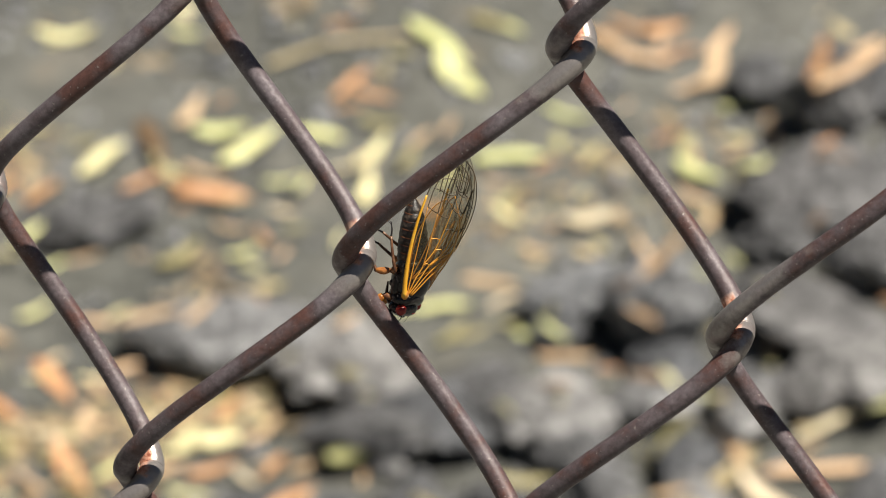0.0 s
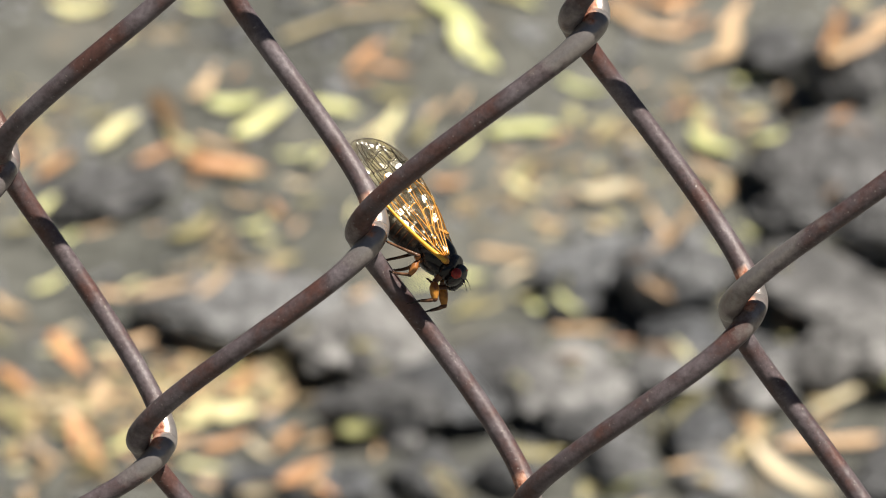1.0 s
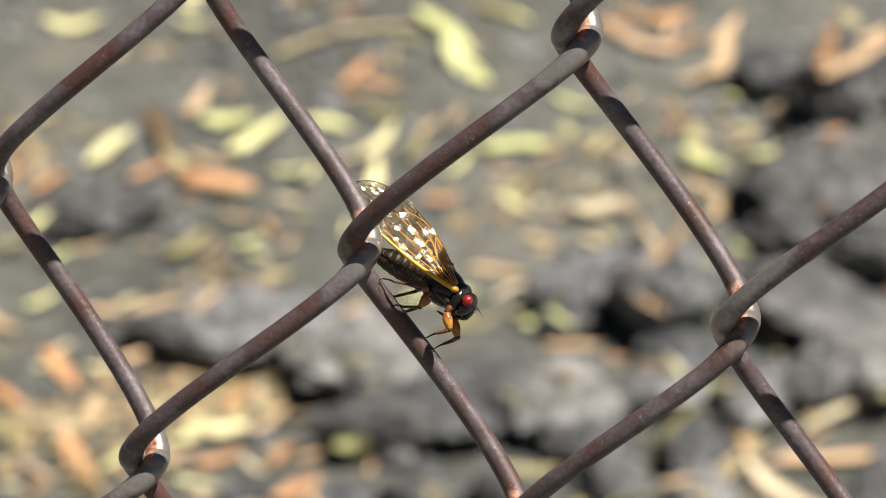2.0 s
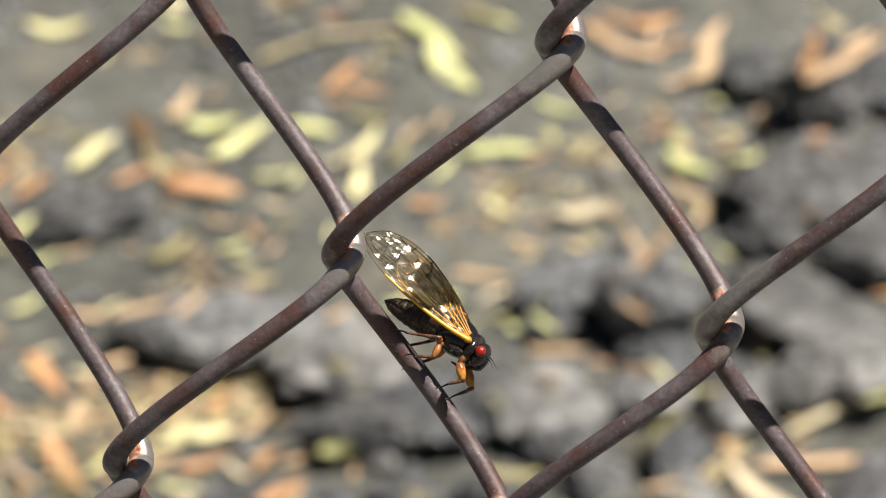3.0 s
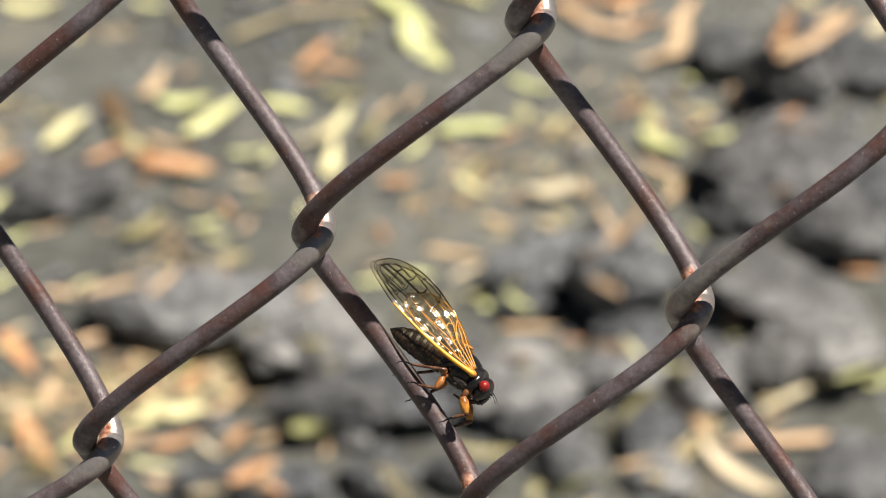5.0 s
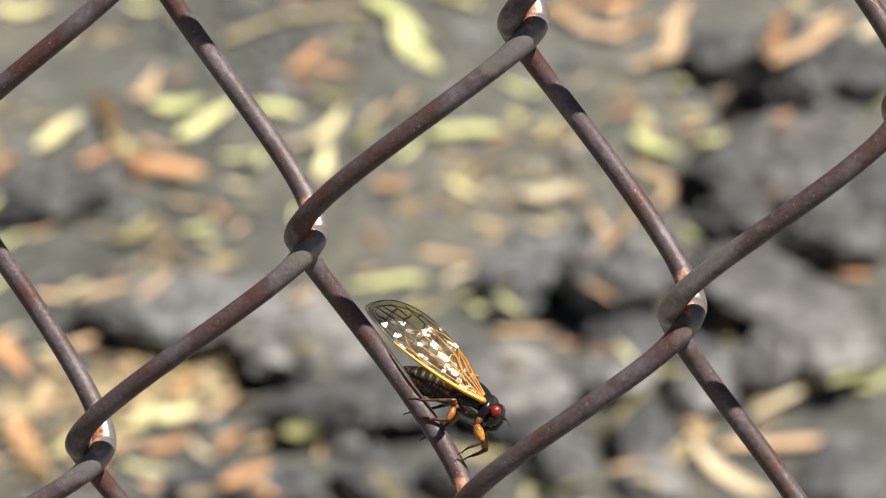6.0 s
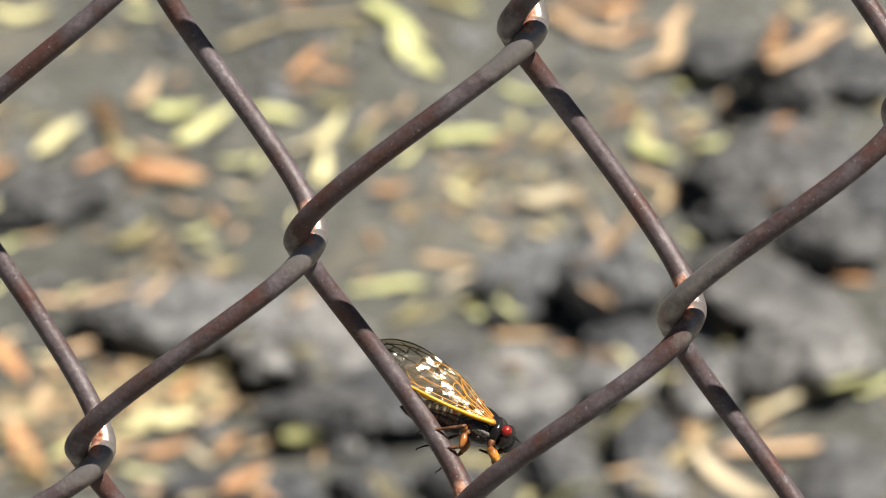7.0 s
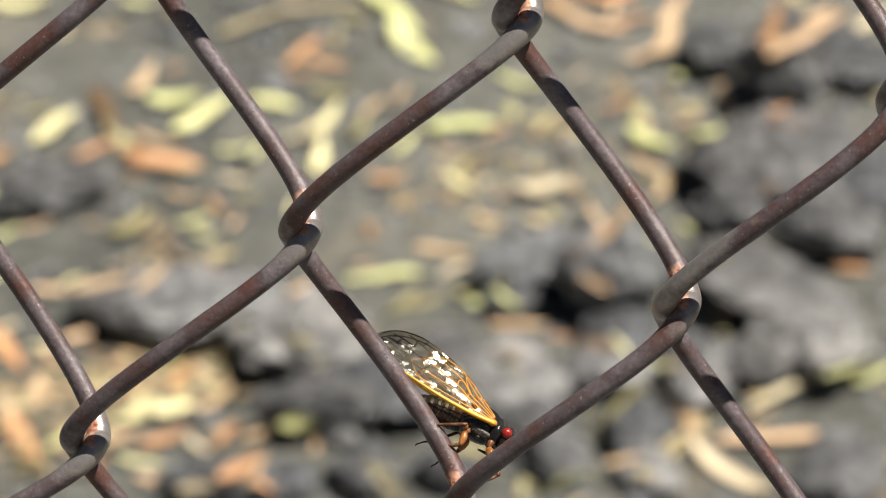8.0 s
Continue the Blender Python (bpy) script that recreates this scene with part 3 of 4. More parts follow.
leaf(-0.153, -0.258, 0.024, 61, 'lime', 1)
leaf(-0.087, -0.173, 0.022, -14, 'tan', 1)
leaf(-0.144, -0.199, 0.022, 48, 'cream', 1)
leaf(-0.181, -0.217, 0.032, 96, 'tan', 1)
leaf(-0.129, -0.278, 0.024, 41, 'orange', 1)
leaf(-0.087, -0.277, 0.030, 25, 'tan', 1.2)
leaf(-0.027, -0.189, 0.024, 25, 'lime', 1.8)
leaf(0.041, -0.232, 0.042, -47, 'cream', 1.4)
leaf(0.053, -0.055, 0.023, 0, 'lime', 1.7)
leaf(0.012, -0.008, 0.040, -0, 'tan', 1.2)
leaf(0.027, -0.023, 0.028, 48, 'cream', 0.9)
leaf(0.078, -0.069, 0.038, 8, 'tan', 1)
leaf(0.041, -0.043, 0.029, 33, 'olive', 1)
leaf(-0.010, -0.041, 0.040, 22, 'lime', 1.2)
leaf(0.004, -0.067, 0.038, 73, 'olive', 0.9)
leaf(-0.028, -0.049, 0.022, 34, 'lime', 0.8)
leaf(0.016, -0.063, 0.031, 48, 'olive', 0.8)
leaf(0.081, -0.188, 0.037, 17, 'olive', 0.9)
leaf(0.103, -0.177, 0.028, 33, 'olive', 0.8)
leaf(0.255, -0.082, 0.079, 49, 'cream', 0.45)
leaf(0.253, -0.135, 0.078, 17, 'tan', 0.6)
leaf(0.236, -0.172, 0.076, -34, 'cream', 0.8)
leaf(0.190, -0.122, 0.066, -57, 'tan', 0.9)
leaf(0.158, -0.118, 0.035, 47, 'olive', 0.9)
leaf(0.262, 0.049, 0.025, 17, 'orange', 1)
leaf(0.106, -0.074, 0.017, 17, 'orange', 0.9)
leaf(0.168, -0.177, 0.023, 33, 'tan', 1)
leaf(0.139, -0.199, 0.038, 33, 'lime', 0.8)
leaf(0.150, -0.157, 0.048, 64, 'olive', 0.5)
leaf(0.276, -0.045, 0.034, 40, 'lime', 0.7)
leaf(0.240, -0.115, 0.025, 58, 'tan', 0.8)
leaf(-0.312, 0.003, 0.032, 51, 'orange', 1.2)
leaf(-0.262, -0.148, 0.030, -26, 'tan', 1.2)
leaf(-0.234, -0.218, 0.037, -36, 'orange', 1.2)
leaf(-0.285, -0.067, 0.022, 34, 'olive', 1)
leaf(0.220, 0.333, 0.045, 61, 'cream', 1.3)
leaf(0.298, -0.056, 0.035, 47, 'lime', 0.8)


def litter(x, y, spread_x, spread_y, count, kinds, seed):
    rng = random.Random(seed)
    for _ in range(count):
        leaf(x + rng.gauss(0, spread_x), y + rng.gauss(0, spread_y), rng.uniform(0.01, 0.026), rng.uniform(0, 360), rng.choice(kinds))


litter(-0.13, 0.12, 0.14, 0.12, 14, ("olive", "brown", "orange", "tan", "lime"), 1)
litter(-0.15, -0.20, 0.12, 0.06, 16, ("tan", "yellow", "orange", "cream", "olive"), 2)
litter(0.10, -0.06, 0.14, 0.10, 12, ("tan", "olive", "brown", "cream"), 3)
litter(0.16, 0.24, 0.08, 0.05, 8, ("tan", "cream", "orange"), 4)
litter(0.0, 0.05, 0.22, 0.2, 24, ("olive", "brown", "tan", "lime"), 5)
litter(-0.14, 0.10, 0.10, 0.05, 8, ("yellow", "orange", "tan", "lime"), 6)
litter(-0.17, -0.2, 0.08, 0.05, 10, ("yellow", "orange", "cream", "tan"), 7)
litter(0.02, -0.12, 0.10, 0.04, 8, ("yellow", "tan", "cream", "olive"), 8)


def stem(a, b):
    ends = [Vector(a), Vector(b)]
    mid = drop(*((ends[0] + ends[1]) / 2))[0]
    ends = [drop(p.x, p.y)[0] for p in ends]
    line = smooth_line([BANK @ (p + Vector((0, 0, 0.003))) for p in (ends[0], mid, ends[1])], 8)
    verts, faces = sweep(line, [0.0024 - 0.001 * i / len(line) for i in range(len(line))], 6)
    ob = new("straw_stem", mesh_of("straw_stem", verts, faces, STRAW))
    tagged(ob, "thin dry straw-coloured stem lying on the stones", "stem", "dry stems")


stem((-0.192, 0.189), (-0.162, 0.227))
stem((-0.162, 0.227), (-0.113, 0.252))
stem((0.181, -0.188), (0.208, -0.126))
stem((0.187, -0.189), (0.213, -0.132))
stem((0.229, -0.101), (0.251, -0.083))
stem((0.207, -0.137), (0.179, -0.087))


def build_gravel():
    rng = random.Random(5)
    verts, faces = [], []
    base = bmesh.new()
    bmesh.ops.create_icosphere(base, subdivisions=1, radius=1.0)
    bv = [v.co.copy() for v in base.verts]
    bf = [tuple(v.index for v in f.verts) for f in base.faces]
    base.free()
    for _ in range(3200):
        x, y = rng.uniform(-0.55, 0.55), rng.uniform(-0.6, 0.7)
        r = rng.uniform(0.0015, 0.006) * (1.5 if rng.random() < 0.1 else 1)
        turn = Euler((rng.uniform(0, 6), rng.uniform(0, 6), rng.uniform(0, 6))).to_matrix()
        o = len(verts)
        for v in bv:
            p = turn @ (v * rng.uniform(0.75, 1.1))
            verts.append(BANK @ Vector((x + p.x * r, y + p.y * r, 0.002 + p.z * r * 0.7)))
        faces += [tuple(i + o for i in f) for f in bf]
    ob = new("gravel", mesh_of("gravel", verts, faces, ROCK[0], smooth=False))
    tagged(ob, "loose grey gravel and grit on the earth", "gravel", kind="stuff")


build_gravel()


def litter_material():
    m, nt, b = material("crumbled_leaves", 0.6)
    g = nt.nodes.new("ShaderNodeNewGeometry")
    c = ramp(nt, g.outputs["Random Per Island"], (0.0, (0.13, 0.095, 0.06)), (0.3, (0.27, 0.21, 0.13)), (0.55, (0.42, 0.33, 0.2)),
             (0.75, (0.5, 0.48, 0.24)), (0.9, (0.5, 0.29, 0.17)), (1.0, (0.76, 0.7, 0.44)))
    c = mix(nt, 0.5, c, ramp(nt, noise_tex(nt, 120, 3), (0.3, (0.6, 0.6, 0.6)), (0.7, (1.2, 1.2, 1.2))), "MULTIPLY")
    nt.links.new(c, b.inputs["Base Color"])
    return m


def build_litter():
    """Crumbs and torn bits of leaf between the stones, too many to count."""
    rng = random.Random(11)
    verts, faces = [], []
    for i in range(2600):
        if i % 4 == 0:
            x, y = rng.uniform(-1.6, 1.6), rng.uniform(-0.85, 1.6)
        elif i % 4 == 1:
            x, y = rng.gauss(0, 0.24), rng.gauss(-0.02, 0.22)
        elif i % 4 == 2:
            x, y = rng.gauss(-0.15, 0.08), rng.gauss(-0.2, 0.05)
        else:
            x, y = rng.gauss(-0.17, 0.13), rng.gauss(0.06, 0.08)
        if noise.noise((x * 7, y * 7, 4.0)) < (0.0 if i % 4 == 2 else 0.1):
            continue
        size = rng.uniform(0.004, 0.016)
        m = BANK @ pose(x, y, 0.002 + rng.uniform(0, 0.003), rng.uniform(-15, 15), rng.uniform(-15, 15), rng.uniform(0, 360))
        o = len(verts)
        w = rng.uniform(0.25, 0.6)
        for px, py, pz in ((-1, 0, 0.1), (-0.3, -w, 0), (0.4, -w * 0.8, 0.05), (1, 0, 0.15), (0.4, w * 0.7, 0.05), (-0.3, w, 0)):
            verts.append(m @ Vector((px * size * 0.7, py * size * 0.7, pz * size)))
        for px, py, pz in ((-1, 0, 0.1), (-0.3, -w, 0), (0.4, -w * 0.8, 0.05), (1, 0, 0.15), (0.4, w * 0.7, 0.05), (-0.3, w, 0)):
            verts.append(m @ Vector((px * size * 0.7, py * size * 0.7, pz * size - 0.0006)))
        faces += [(o, o + 1, o + 2, o + 3), (o, o + 3, o + 4, o + 5), (o + 9, o + 8, o + 7, o + 6), (o + 11, o + 10, o + 9, o + 6)]
        for k in range(6):
            k2 = (k + 1) % 6
            faces.append((o + k, o + 6 + k, o + 6 + k2, o + k2))
    ob = new("leaf_litter", mesh_of("leaf_litter", verts, faces, litter_material(), smooth=False))
    tagged(ob, "crumbled brown and yellow leaf bits on the ground", "leaf litter", kind="stuff")


build_litter()


def build_rubble():
    """The bank's stones beyond the near ones, as one spread."""
    rng = random.Random(23)
    base = bmesh.new()
    bmesh.ops.create_icosphere(base, subdivisions=2, radius=1.0)
    bv = [v.co.copy() for v in base.verts]
    bf = [tuple(v.index for v in f.verts) for f in base.faces]
    base.free()
    verts, faces = [], []
    count = 0
    while count < 150:
        x, y = rng.uniform(-1.6, 1.6), rng.uniform(-0.85, 1.7)
        if -0.5 < x < 0.5 and -0.42 < y < 0.5:
            continue
        count += 1
        r = rng.uniform(0.012, 0.05)
        turn = Euler((rng.uniform(0, 6), rng.uniform(0, 6), rng.uniform(0, 6))).to_matrix()
        off = Vector((rng.random() * 40, rng.random() * 40, 0))
        squash = rng.uniform(0.5, 0.8)
        o = len(verts)
        for v in bv:
            p = turn @ (v * (1 + 0.35 * noise.noise(v * 1.3 + off)))
            verts.append(BANK @ Vector((x + p.x * r, y + p.y * r, r * 0.25 + p.z * r * squash)))
        faces += [tuple(i + o for i in f) for f in bf]
    ob = new("rubble", mesh_of("rubble", verts, faces, ROCK[1]))
    tagged(ob, "scattered grey stones lying over the bank", "stones", kind="stuff")


build_rubble()

# ---- cicada ----
# millimetres: x to the head, y to its left, z to its back
MM = 0.001


def mm(vf):
    return [Vector(v) * MM for v in vf[0]], vf[1]


def limb(points, radii, sides=8):
    line = smooth_line(points, 5)
    n = len(line)
    rad = [float(np.interp(i / (n - 1), np.linspace(0, 1, len(radii)), radii)) for i in range(n)]
    return mm(sweep(line, rad, sides))


WING_LEAD = [(0, 0), (4, -0.55), (9, -0.75), (15, -0.4), (21, 0.6), (25.5, 2.3), (27, 4.2)]
WING_TRAIL = [(0, 1.5), (3.5, 3.9), (6.5, 6.0), (10, 7.5), (15, 8.8), (20, 9.0), (24.5, 7.6), (27, 4.2)]
HIND_LEAD = [(0, 0), (4, -0.2), (9, 0.2), (14, 1.8), (16, 4.0)]
HIND_TRAIL = [(0, 1.0), (3, 4.5), (7, 7.6), (12, 7.6), (16, 4.0)]


def wing_place(side, hind=False):
    root = Vector((0.5, 4.3 * side, 0.8)) if not hind else Vector((-2.0, 3.9 * side, 0.7))
    along = Vector((-1, 0.06 * side, 0.04 if not hind else 0.02)).normalized()
    up = Vector((0, -0.66 * side, 0.75))
    up = (up - along * up.dot(along)).normalized()
    out = along.cross(up) * (-side)

    def place(u, v, lift=0.0):
        camber = 0.35 * math.sin(math.pi * min(max(v / 9.5, 0), 1)) + (0.005 if u > 13 else -0.0025) * (u - 13) ** 2 + 0.5 * math.exp(-(v / 1.2) ** 2)
        return (root + along * u * 0.95 + up * v + out * (camber + lift)) * MM
    return place


def at_fraction(lead, trail, u):
    a = smooth_line([(p[0], p[1], 0) for p in lead], 10)
    b = smooth_line([(p[0], p[1], 0) for p in trail], 10)
    return float(np.interp(u, [p.x for p in a], [p.y for p in a])), float(np.interp(u, [p.x for p in b], [p.y for p in b]))


def membrane(place, lead, trail, thick=0.03):
    n, m = 40, 12
    verts, faces = [], []
    end = lead[-1][0]
    for layer in (0, 1):
        for i in range(n + 1):
            u = end * (1 - (1 - i / n) ** 1.5)
            a, b = at_fraction(lead, trail, u)
            for k in range(m + 1):
                v = a + (b - a) * k / m
                cell = 0.06 * noise.noise((u * 0.9, v * 0.9, 3.1))
                verts.append(place(u, v, cell + layer * thick))
    w = m + 1
    for layer in (0, 1):
        o = layer * (n + 1) * w
        for i in range(n):
            for k in range(m):
                q = (o + i * w + k, o + (i + 1) * w + k, o + (i + 1) * w + k + 1, o + i * w + k + 1)
                faces.append(q if layer else q[::-1])
    return verts, faces


def vein(place, points, r0, r1, sides=5, n=6):
    line = smooth_line([(p[0], p[1], 0) for p in points], n)
    line = [place(p.x, p.y, 0.02) for p in line]
    k = len(line)
    return sweep(line, [(r0 + (r1 - r0) * i / (k - 1)) * MM for i in range(k)], sides)


def build_wing(body, side, hind=False):
    place = wing_place(side, hind)
    lead, trail = (HIND_LEAD, HIND_TRAIL) if hind else (WING_LEAD, WING_TRAIL)
    name = "hindwing" if hind else "forewing"
    wing = part(name, mesh_of(name, *membrane(place, lead, trail), MEMBRANE), body, "clear glassy wing with a reticulate vein pattern")
    if hind:
        vs = [vein(place, lead, 0.14, 0.08), vein(place, trail, 0.08, 0.06),
              vein(place, [(0.3, 0.5), (6, 2.0), (14.5, 3.6)], 0.12, 0.08), vein(place, [(0.3, 0.6), (5, 3.6), (12, 6.2)], 0.12, 0.08),
              vein(place, [(0.3, 0.8), (4, 4.4), (8, 7.3)], 0.1, 0.06)]
        part("vein", mesh_of("vein", *join(*vs), VEIN), wing)
        return wing
    # stout leading edge as far as the node, orange veins at the base, dark network towards the tip
    part("costa", mesh_of("costa", *vein(place, [(-0.5, 0.1), (4, -0.5), (9, -0.72), (14, -0.52), (19, 0.1)], 0.46, 0.18, 8), COSTA), wing, "thick yellow-orange leading edge")
    base_veins = [
        [(0, 0.5), (5, 0.55), (12, 0.6), (17, 0.7)],
        [(0, 0.6), (3, 1.3), (6, 2.2), (11, 2.5), (16, 2.7)],
        [(6, 2.2), (9, 3.7), (13, 4.6), (17, 5.2)],
        [(0, 0.7), (3, 2.0), (6, 3.3), (8.5, 5.2), (12, 6.3), (16.5, 7.2)],
        [(6, 2.2), (6.3, 2.8), (6, 3.3)],
        [(6, 3.3), (7.4, 4.8), (8.6, 6.5)],
        [(9, 3.7), (9.2, 4.8), (8.5, 5.2)],
        [(11, 2.5), (11.2, 3.4), (11, 4.2)],
        [(0, 1.3), (3.5, 3.6), (6.5, 5.7), (10, 7.2)],
        [(0, 1.0), (3.5, 2.9), (6, 4.6), (8.6, 6.5)],
    ]
    for line in base_veins:
        part("vein", mesh_of("vein", *vein(place, line, 0.12, 0.06), VEIN), wing)
    rim = [(18.8, 0.05), (21, 0.6), (25.5, 2.3), (27, 4.2), (24.5, 7.5), (20, 8.9), (15, 8.7), (10, 7.4)]
    inner = [(17, 0.7), (21, 1.3), (24.6, 2.8), (25.8, 4.3), (23.7, 6.7), (19.6, 8.1), (15, 8.0), (11, 7.0)]
    cells = [
        [(16, 2.7), (20, 3.0), (24.4, 3.4)], [(17, 5.2), (21, 5.6), (24.9, 5.7)], [(16.5, 7.2), (19, 7.7), (21.4, 8.3)],
        [(17, 0.7), (16.4, 1.7), (16, 2.7)], [(16, 2.7), (15.4, 3.8), (15.3, 4.9)], [(17, 5.2), (16.4, 6.2), (16.5, 7.2)],
        [(20, 3.0), (20.4, 2.1), (20.5, 1.2)], [(20, 3.0), (19.6, 4.3), (20, 5.5)], [(20.3, 5.5), (19.6, 6.6), (19.6, 7.8)],
        [(20, 4.3), (22.5, 4.6), (25.6, 4.8)], [(20, 6.6), (22, 6.9), (23.9, 6.9)], [(20, 2.2), (22, 2.3), (23.6, 2.4)],
        [(13, 6.6), (13.6, 7.6), (14, 8.3)], [(18.2, 7.6), (18, 8.2), (17.8, 8.7)],
        [(13, 4.6), (13.2, 5.6), (13, 6.6)], [(22.4, 2.3), (22.6, 3.2), (22.6, 4.6)], [(22.6, 4.6), (22.6, 5.8), (22.2, 6.9)],
    ]
    part("wing_margin", mesh_of("wing_margin", *join(vein(place, rim, 0.09, 0.07), vein(place, inner, 0.075, 0.07)), DARKVEIN), wing)
    for line in cells:
        part("vein", mesh_of("vein", *vein(place, line, 0.09, 0.08), DARKVEIN), wing)
    return wing


LEGS = {}


# hip, end of the coxa, knee, ankle and toe of each leg; the wire slants away under the body
LEG_LINES = {
    ("fore", -1): ((1.9, -2.6, -1.6), (2.0, -3.3, -3.4), (4.3, -3.4, -5.2), (2.9, -3.0, -7.3), (2.1, -2.4, -8.9)),
    ("mid", -1): ((-2.4, -2.7, -2.2), (-2.8, -3.8, -2.9), (-2.4, -4.2, -5.3), (-5.0, -3.7, -6.9), (-6.3, -3.2, -7.4)),
    ("hind", -1): ((-3.4, -2.4, -2.2), (-3.4, -3.4, -2.3), (-3.2, -4.6, -1.7), (-8.4, -4.2, -4.6), (-10.2, -3.7, -5.4)),
    ("fore", 1): ((1.9, 2.4, -1.8), (2.6, 2.9, -3.8), (5.2, 2.4, -6.2), (4.0, 1.6, -8.3), (3.1, 1.2, -9.8)),
    ("mid", 1): ((-2.4, 2.4, -2.2), (-2.6, 3.4, -3.2), (-3.0, 3.6, -5.8), (-4.6, 2.0, -8.6), (-5.2, 0.6, -10.2)),
    ("hind", 1): ((-3.4, 2.4, -2.2), (-3.4, 3.4, -2.6), (-4.6, 4.2, -3.0), (-8.2, 1.6, -7.2), (-9.2, -0.6, -8.4)),
}


def build_leg(body, side, which):
    line = [Vector(p) for p in LEG_LINES[which, side]]
    hip = line[0]
    _, troch, knee, ankle, toe = (p - hip for p in line)
    thick = {"fore": 0.88, "mid": 0.68, "hind": 0.55}[which]
    swell = knee.lerp(troch, 0.55) + Vector((0.15, 0.1 * side, -0.1))
    leg = part("leg", mesh_of("leg", *limb([troch, swell, knee], [thick * 0.62, thick, thick * 0.9, thick * 0.55], 12), AMBER if which == "fore" else RUSTY), body,
               "amber thigh with a dark shin and hooked foot" if which == "fore" else "rusty thigh with a brown shin and hooked foot")
    leg.location = hip * MM
    part("coxa", mesh_of("coxa", *limb([(0, 0, 0), troch * 0.5, troch], [thick * 0.75, thick * 0.68, thick * 0.5], 10), RUST), leg)
    part("knee", mesh_of("knee", *mm(ball(knee, (thick * 0.6,) * 3, 10, 6)), BROWN), leg)
    bow = (knee + ankle) / 2 + Vector((0.2, 0.25 * side, 0.1))
    part("tibia", mesh_of("tibia", *limb([knee, bow, ankle], [0.44, 0.34, 0.26] if which == "fore" else [0.34, 0.27, 0.22]), SHIN), leg)
    claws = [limb([toe, toe + Vector((-0.3, 0.3 * k, -0.3)), toe + Vector((-0.35, 0.35 * k, -0.7))], [0.1, 0.08, 0.03], 5) for k in (-1, 1)]
    part("tarsus", mesh_of("tarsus", *join(limb([ankle, (ankle + toe) / 2 + Vector((0, 0, 0.12)), toe], [0.2, 0.16, 0.13], 6), *claws), BLACK), leg)
    spines = [limb([knee.lerp(ankle, t), knee.lerp(ankle, t) + Vector((-0.5, 0.35 * side, -0.35))], [0.07, 0.02], 4) for t in (0.45, 0.65, 0.85)]
    part("spine", mesh_of("spine", *join(*spines), BROWN), leg)
    LEGS[which, side] = leg


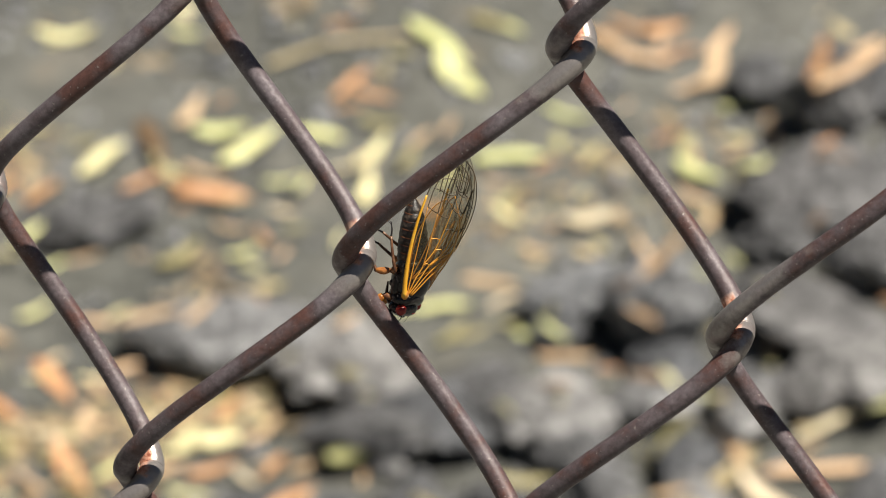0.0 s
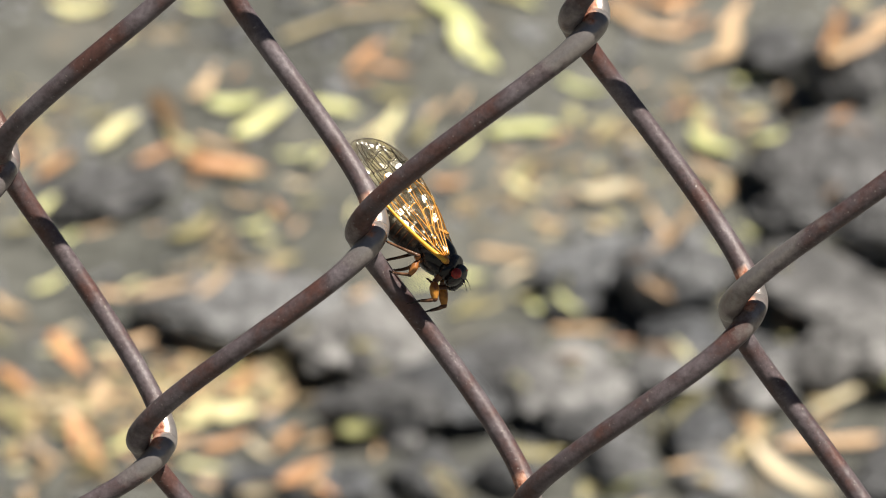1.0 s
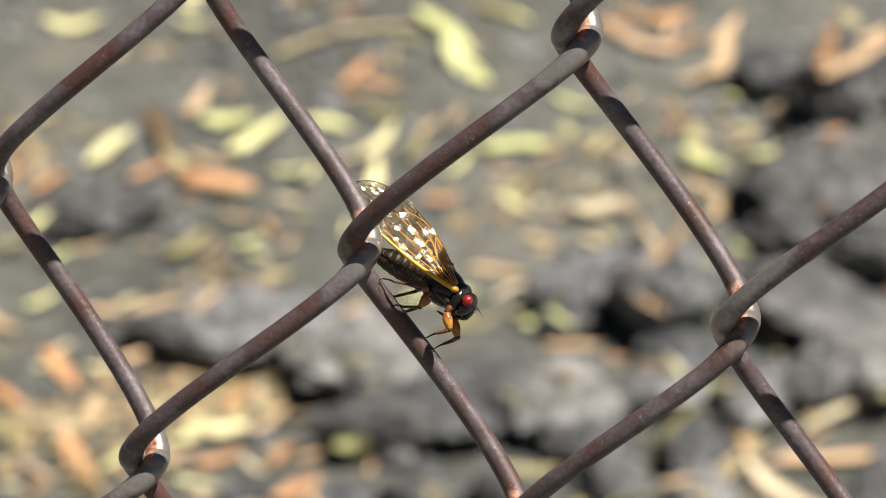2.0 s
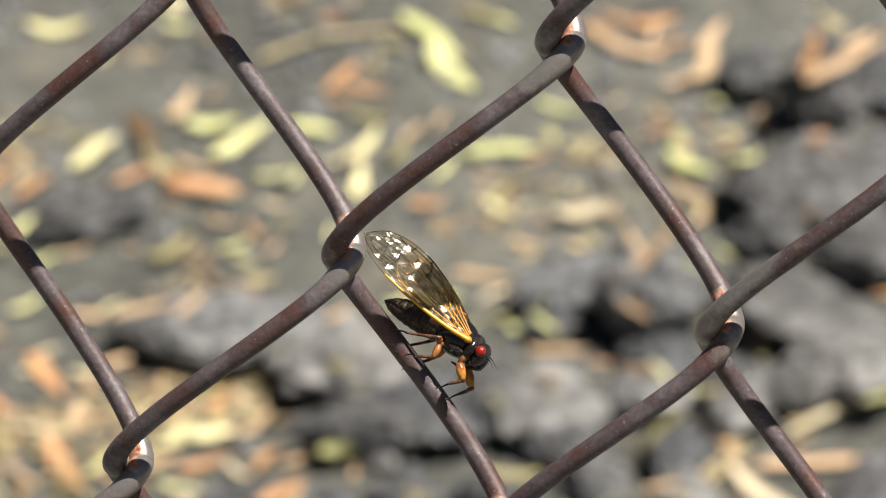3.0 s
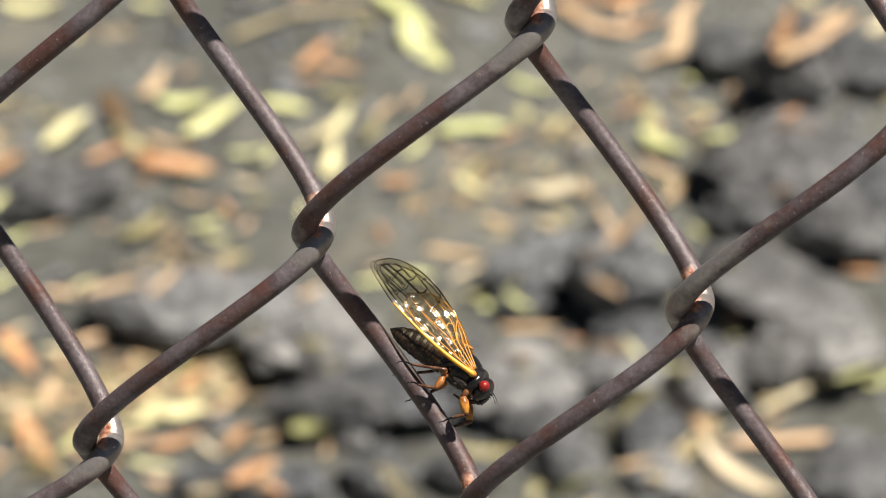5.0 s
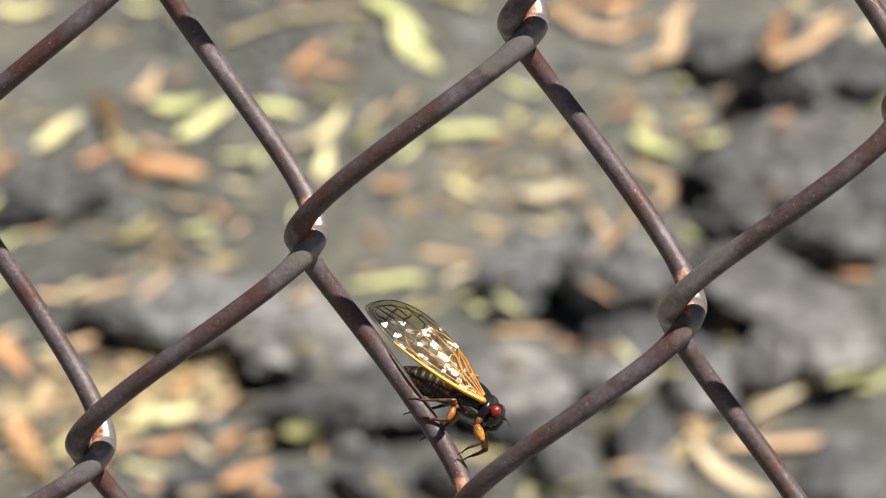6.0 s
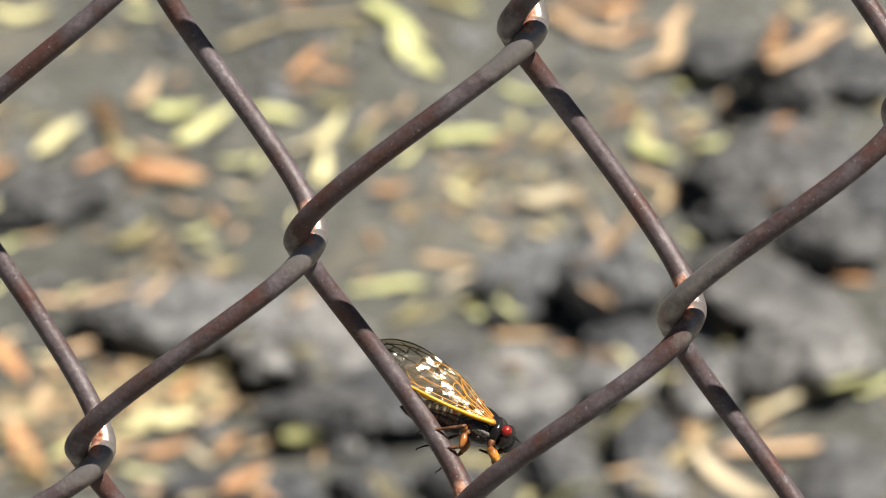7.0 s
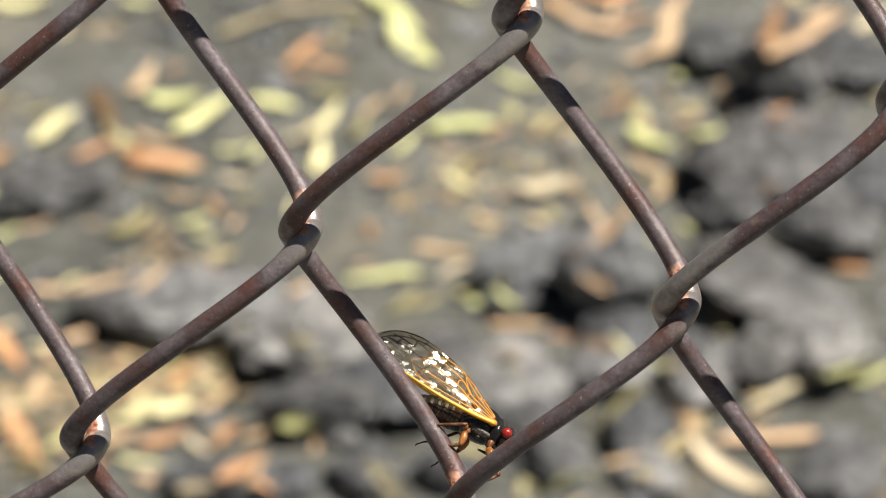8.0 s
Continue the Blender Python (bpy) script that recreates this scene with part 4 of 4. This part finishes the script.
def build_cicada():
    body = empty("cicada")
    tagged(body, "black cicada with red eyes and orange-veined wings on a wire", "cicada")

    # thorax: a broad humped barrel
    def thorax_warp(v):
        return Vector((v.x, v.y * (1.0 - 0.05 * v.x / 5), v.z * (1.08 if v.z > 0 else 0.92)))
    part("thorax", mesh_of("thorax", *mm(ball((-1.6, 0, -0.5), (4.6, 3.8, 3.4), 28, 18, thorax_warp)), BLACK), body, "glossy black humped thorax")
    part("pronotum", mesh_of("pronotum", *mm(ball((1.7, 0, -0.4), (1.8, 4.0, 2.9), 28, 14, lambda v: Vector((v.x + 0.25 * math.sin(v.y * 1.2), v.y, v.z)))), BLACK), body)
    ridge = [limb([(-4.4, 0.9 * k, 3.1), (-3.4, 0.5 * k, 3.55), (-2.4, 0.9 * k, 3.75)], [0.2, 0.3, 0.18], 6) for k in (-1, 1)]
    part("scutellum_ridge", mesh_of("scutellum_ridge", *join(*ridge), AMBER), body, "orange cross-shaped ridge")
    # abdomen in overlapping rings
    n = 8
    for i in range(n):
        t0 = i / n
        x0 = -4.6 - 10.8 * t0
        r0 = 2.6 * (1 - t0 ** 2.2) ** 0.6
        r1 = 2.6 * (1 - min((i + 1.12) / n, 1) ** 2.2) ** 0.6 + 0.05
        ln = 10.8 / n * 1.12
        ring = [(x, 0, -0.7 - 2.2 * k) for x, k in ((x0, t0), (x0 - ln * 0.45, t0 + 0.05), (x0 - ln, t0 + 0.12))]
        whole = part("abdomen_ring", mesh_of("abdomen_ring", *limb(ring, [r0, (r0 + r1) / 2 + 0.16, r1], 24), BAND), body)
        if i < n - 1:
            hem = [(x0 - ln * 0.86, 0, ring[2][2] + 0.01), (x0 - ln * 0.98, 0, ring[2][2])]
            part("ring_hem", mesh_of("ring_hem", *limb(hem, [r1 + 0.1, r1 + 0.05], 24), BROWN), whole)
    # head
    def head_warp(v):
        return Vector((v.x * (1 - 0.06 * abs(v.y)), v.y, v.z - 0.12 * abs(v.y)))
    part("head", mesh_of("head", *mm(ball((3.6, 0, -0.4), (1.7, 3.6, 2.3), 26, 16, head_warp)), BLACK), body, "short broad shiny black head")
    face = [limb([(4.7 + 0.35 * math.cos(k * 0.35), -1.3, -0.2 - 0.45 * k), (5.3 + 0.2 * math.cos(k * 0.4), 0, -0.2 - 0.45 * k), (4.7 + 0.35 * math.cos(k * 0.35), 1.3, -0.2 - 0.45 * k)], [0.1, 0.14, 0.1], 6) for k in range(6)]
    part("clypeus", mesh_of("clypeus", *join(*face, mm(ball((4.3, 0, -1.3), (1.15, 1.4, 1.8), 16, 10))), BLACK), body)
    part("rostrum", mesh_of("rostrum", *limb([(4.0, 0, -2.7), (2.6, 0, -4.0), (0.2, 0, -4.3)], [0.5, 0.35, 0.15], 8), BROWN), body)
    for s in (-1, 1):
        eye = part("eye", mesh_of("eye", *mm(ball((3.6, 3.3 * s, 0.4), (0.95, 0.88, 0.98), 18, 12)), RED), body, "bulging glossy red eye")
        part("antenna", mesh_of("antenna", *limb([(5.0, 1.5 * s, 0.2), (5.9, 1.9 * s, -0.1), (7.0, 2.3 * s, -0.7)], [0.14, 0.06, 0.03], 5), BLACK), body)
        part("wing_hinge", mesh_of("wing_hinge", *mm(ball((0.6, 4.0 * s, 0.8), (0.9, 0.6, 0.65), 10, 7)), AMBER), body)
        part("pleuron", mesh_of("pleuron", *mm(ball((-0.4, 2.9 * s, -1.6), (2.3, 0.8, 0.9), 14, 8)), FLANK), body, "dark side plate with pale hairs under the wing")
        part("tymbal_cover", mesh_of("tymbal_cover", *mm(ball((-5.6, 2.2 * s, -0.4), (1.2, 0.5, 1.3), 14, 8)), BROWN), body)
        part("epimeron", mesh_of("epimeron", *join(*[mm(ball((x, 2.9 * s, z), (0.6, 0.5, 0.42), 12, 7)) for x, z in ((1.2, -1.3), (-0.5, -2.5), (-2.5, -2.1))]), FLANK), body)
        for which in ("fore", "mid", "hind"):
            build_leg(body, s, which)
        build_wing(body, s)
        build_wing(body, s, True)
    part("ocelli", mesh_of("ocelli", *join(*[mm(ball((4.3, 0.5 * k, 1.65 - 0.1 * abs(k)), (0.13, 0.13, 0.13), 8, 5)) for k in (-1, 0, 1)]), RED), body)
    return body


CICADA = build_cicada()


# ---- what moves ----
def motions():
    walk(CICADA, [
        (0.0, pose(0.00887, 0.00826, 0.99606, -132.82, 83.72, -142.29)),
        (0.3, pose(0.01023, 0.00832, 0.99550, -38.27, 85.47, -45.13)),
        (0.6, pose(0.01135, 0.00833, 0.99773, -9.73, 71.21, -11.56)),
        (0.8, pose(0.01165, 0.00830, 0.99720, -11.0, 54.0, -6.0)),
        (1.0, pose(0.01227, 0.00835, 0.99659, -14.48, 34.75, -4.48)),
        (1.2, pose(0.01237, 0.00819, 0.99625, -17.86, 35.85, -6.00)),
        (1.5, pose(0.01293, 0.00806, 0.99592, -19.30, 29.98, -4.25)),
        (1.7, pose(0.01363, 0.00802, 0.99600, -18.61, 28.15, -3.40)),
        (2.8, pose(0.02081, 0.00803, 0.98780, -18.01, 25.01, -3.30)),
        (3.0, pose(0.02156, 0.00804, 0.98759, -18.81, 26.60, -5.24)),
        (3.5, pose(0.02367, 0.00806, 0.98461, -17.91, 22.11, -3.83)),
        (4.0, pose(0.02613, 0.00799, 0.98139, -17.81, 25.24, -2.61)),
        (4.5, pose(0.02779, 0.00812, 0.98002, -18.63, 31.46, -4.53)),
        (5.8, pose(0.03081, 0.00876, 0.97565, -20.89, 23.93, -3.35)),
        (6.0, pose(0.03192, 0.00893, 0.97469, -20.35, 22.06, -2.64)),
        (6.5, pose(0.03254, 0.00988, 0.97304, -22.76, 25.19, -2.79)),
        (7.0, pose(0.03368, 0.01089, 0.97075, -23.21, 13.93, 0.39)),
        (7.5, pose(0.03462, 0.01090, 0.97010, -23.9, 16.0, -0.4)),
        (8.0, pose(0.03492, 0.01091, 0.96907, -24.57, 18.81, -1.43)),
    ])
    # each leg steps in turn while the body walks down the wire
    order = {("fore", -1): 0.0, ("mid", 1): 0.1, ("hind", -1): 0.2, ("fore", 1): 0.5, ("mid", -1): 0.6, ("hind", 1): 0.7}
    for key, shift in order.items():
        leg = LEGS[key]
        home = leg.location.copy()
        rows = []
        for k in range(41):
            t = k * 0.2
            pace = 1.0 if t < 1.4 else 0.45 if t < 4.0 else 0.35 if t < 7.2 else 0.12
            ph = 2 * math.pi * (t * 1.1 + shift)
            rows.append((t, pose(home.x, home.y, home.z, 4 * pace * math.cos(ph) * key[1], 8 * pace * math.sin(ph), 0)))
        walk(leg, rows)


motions()
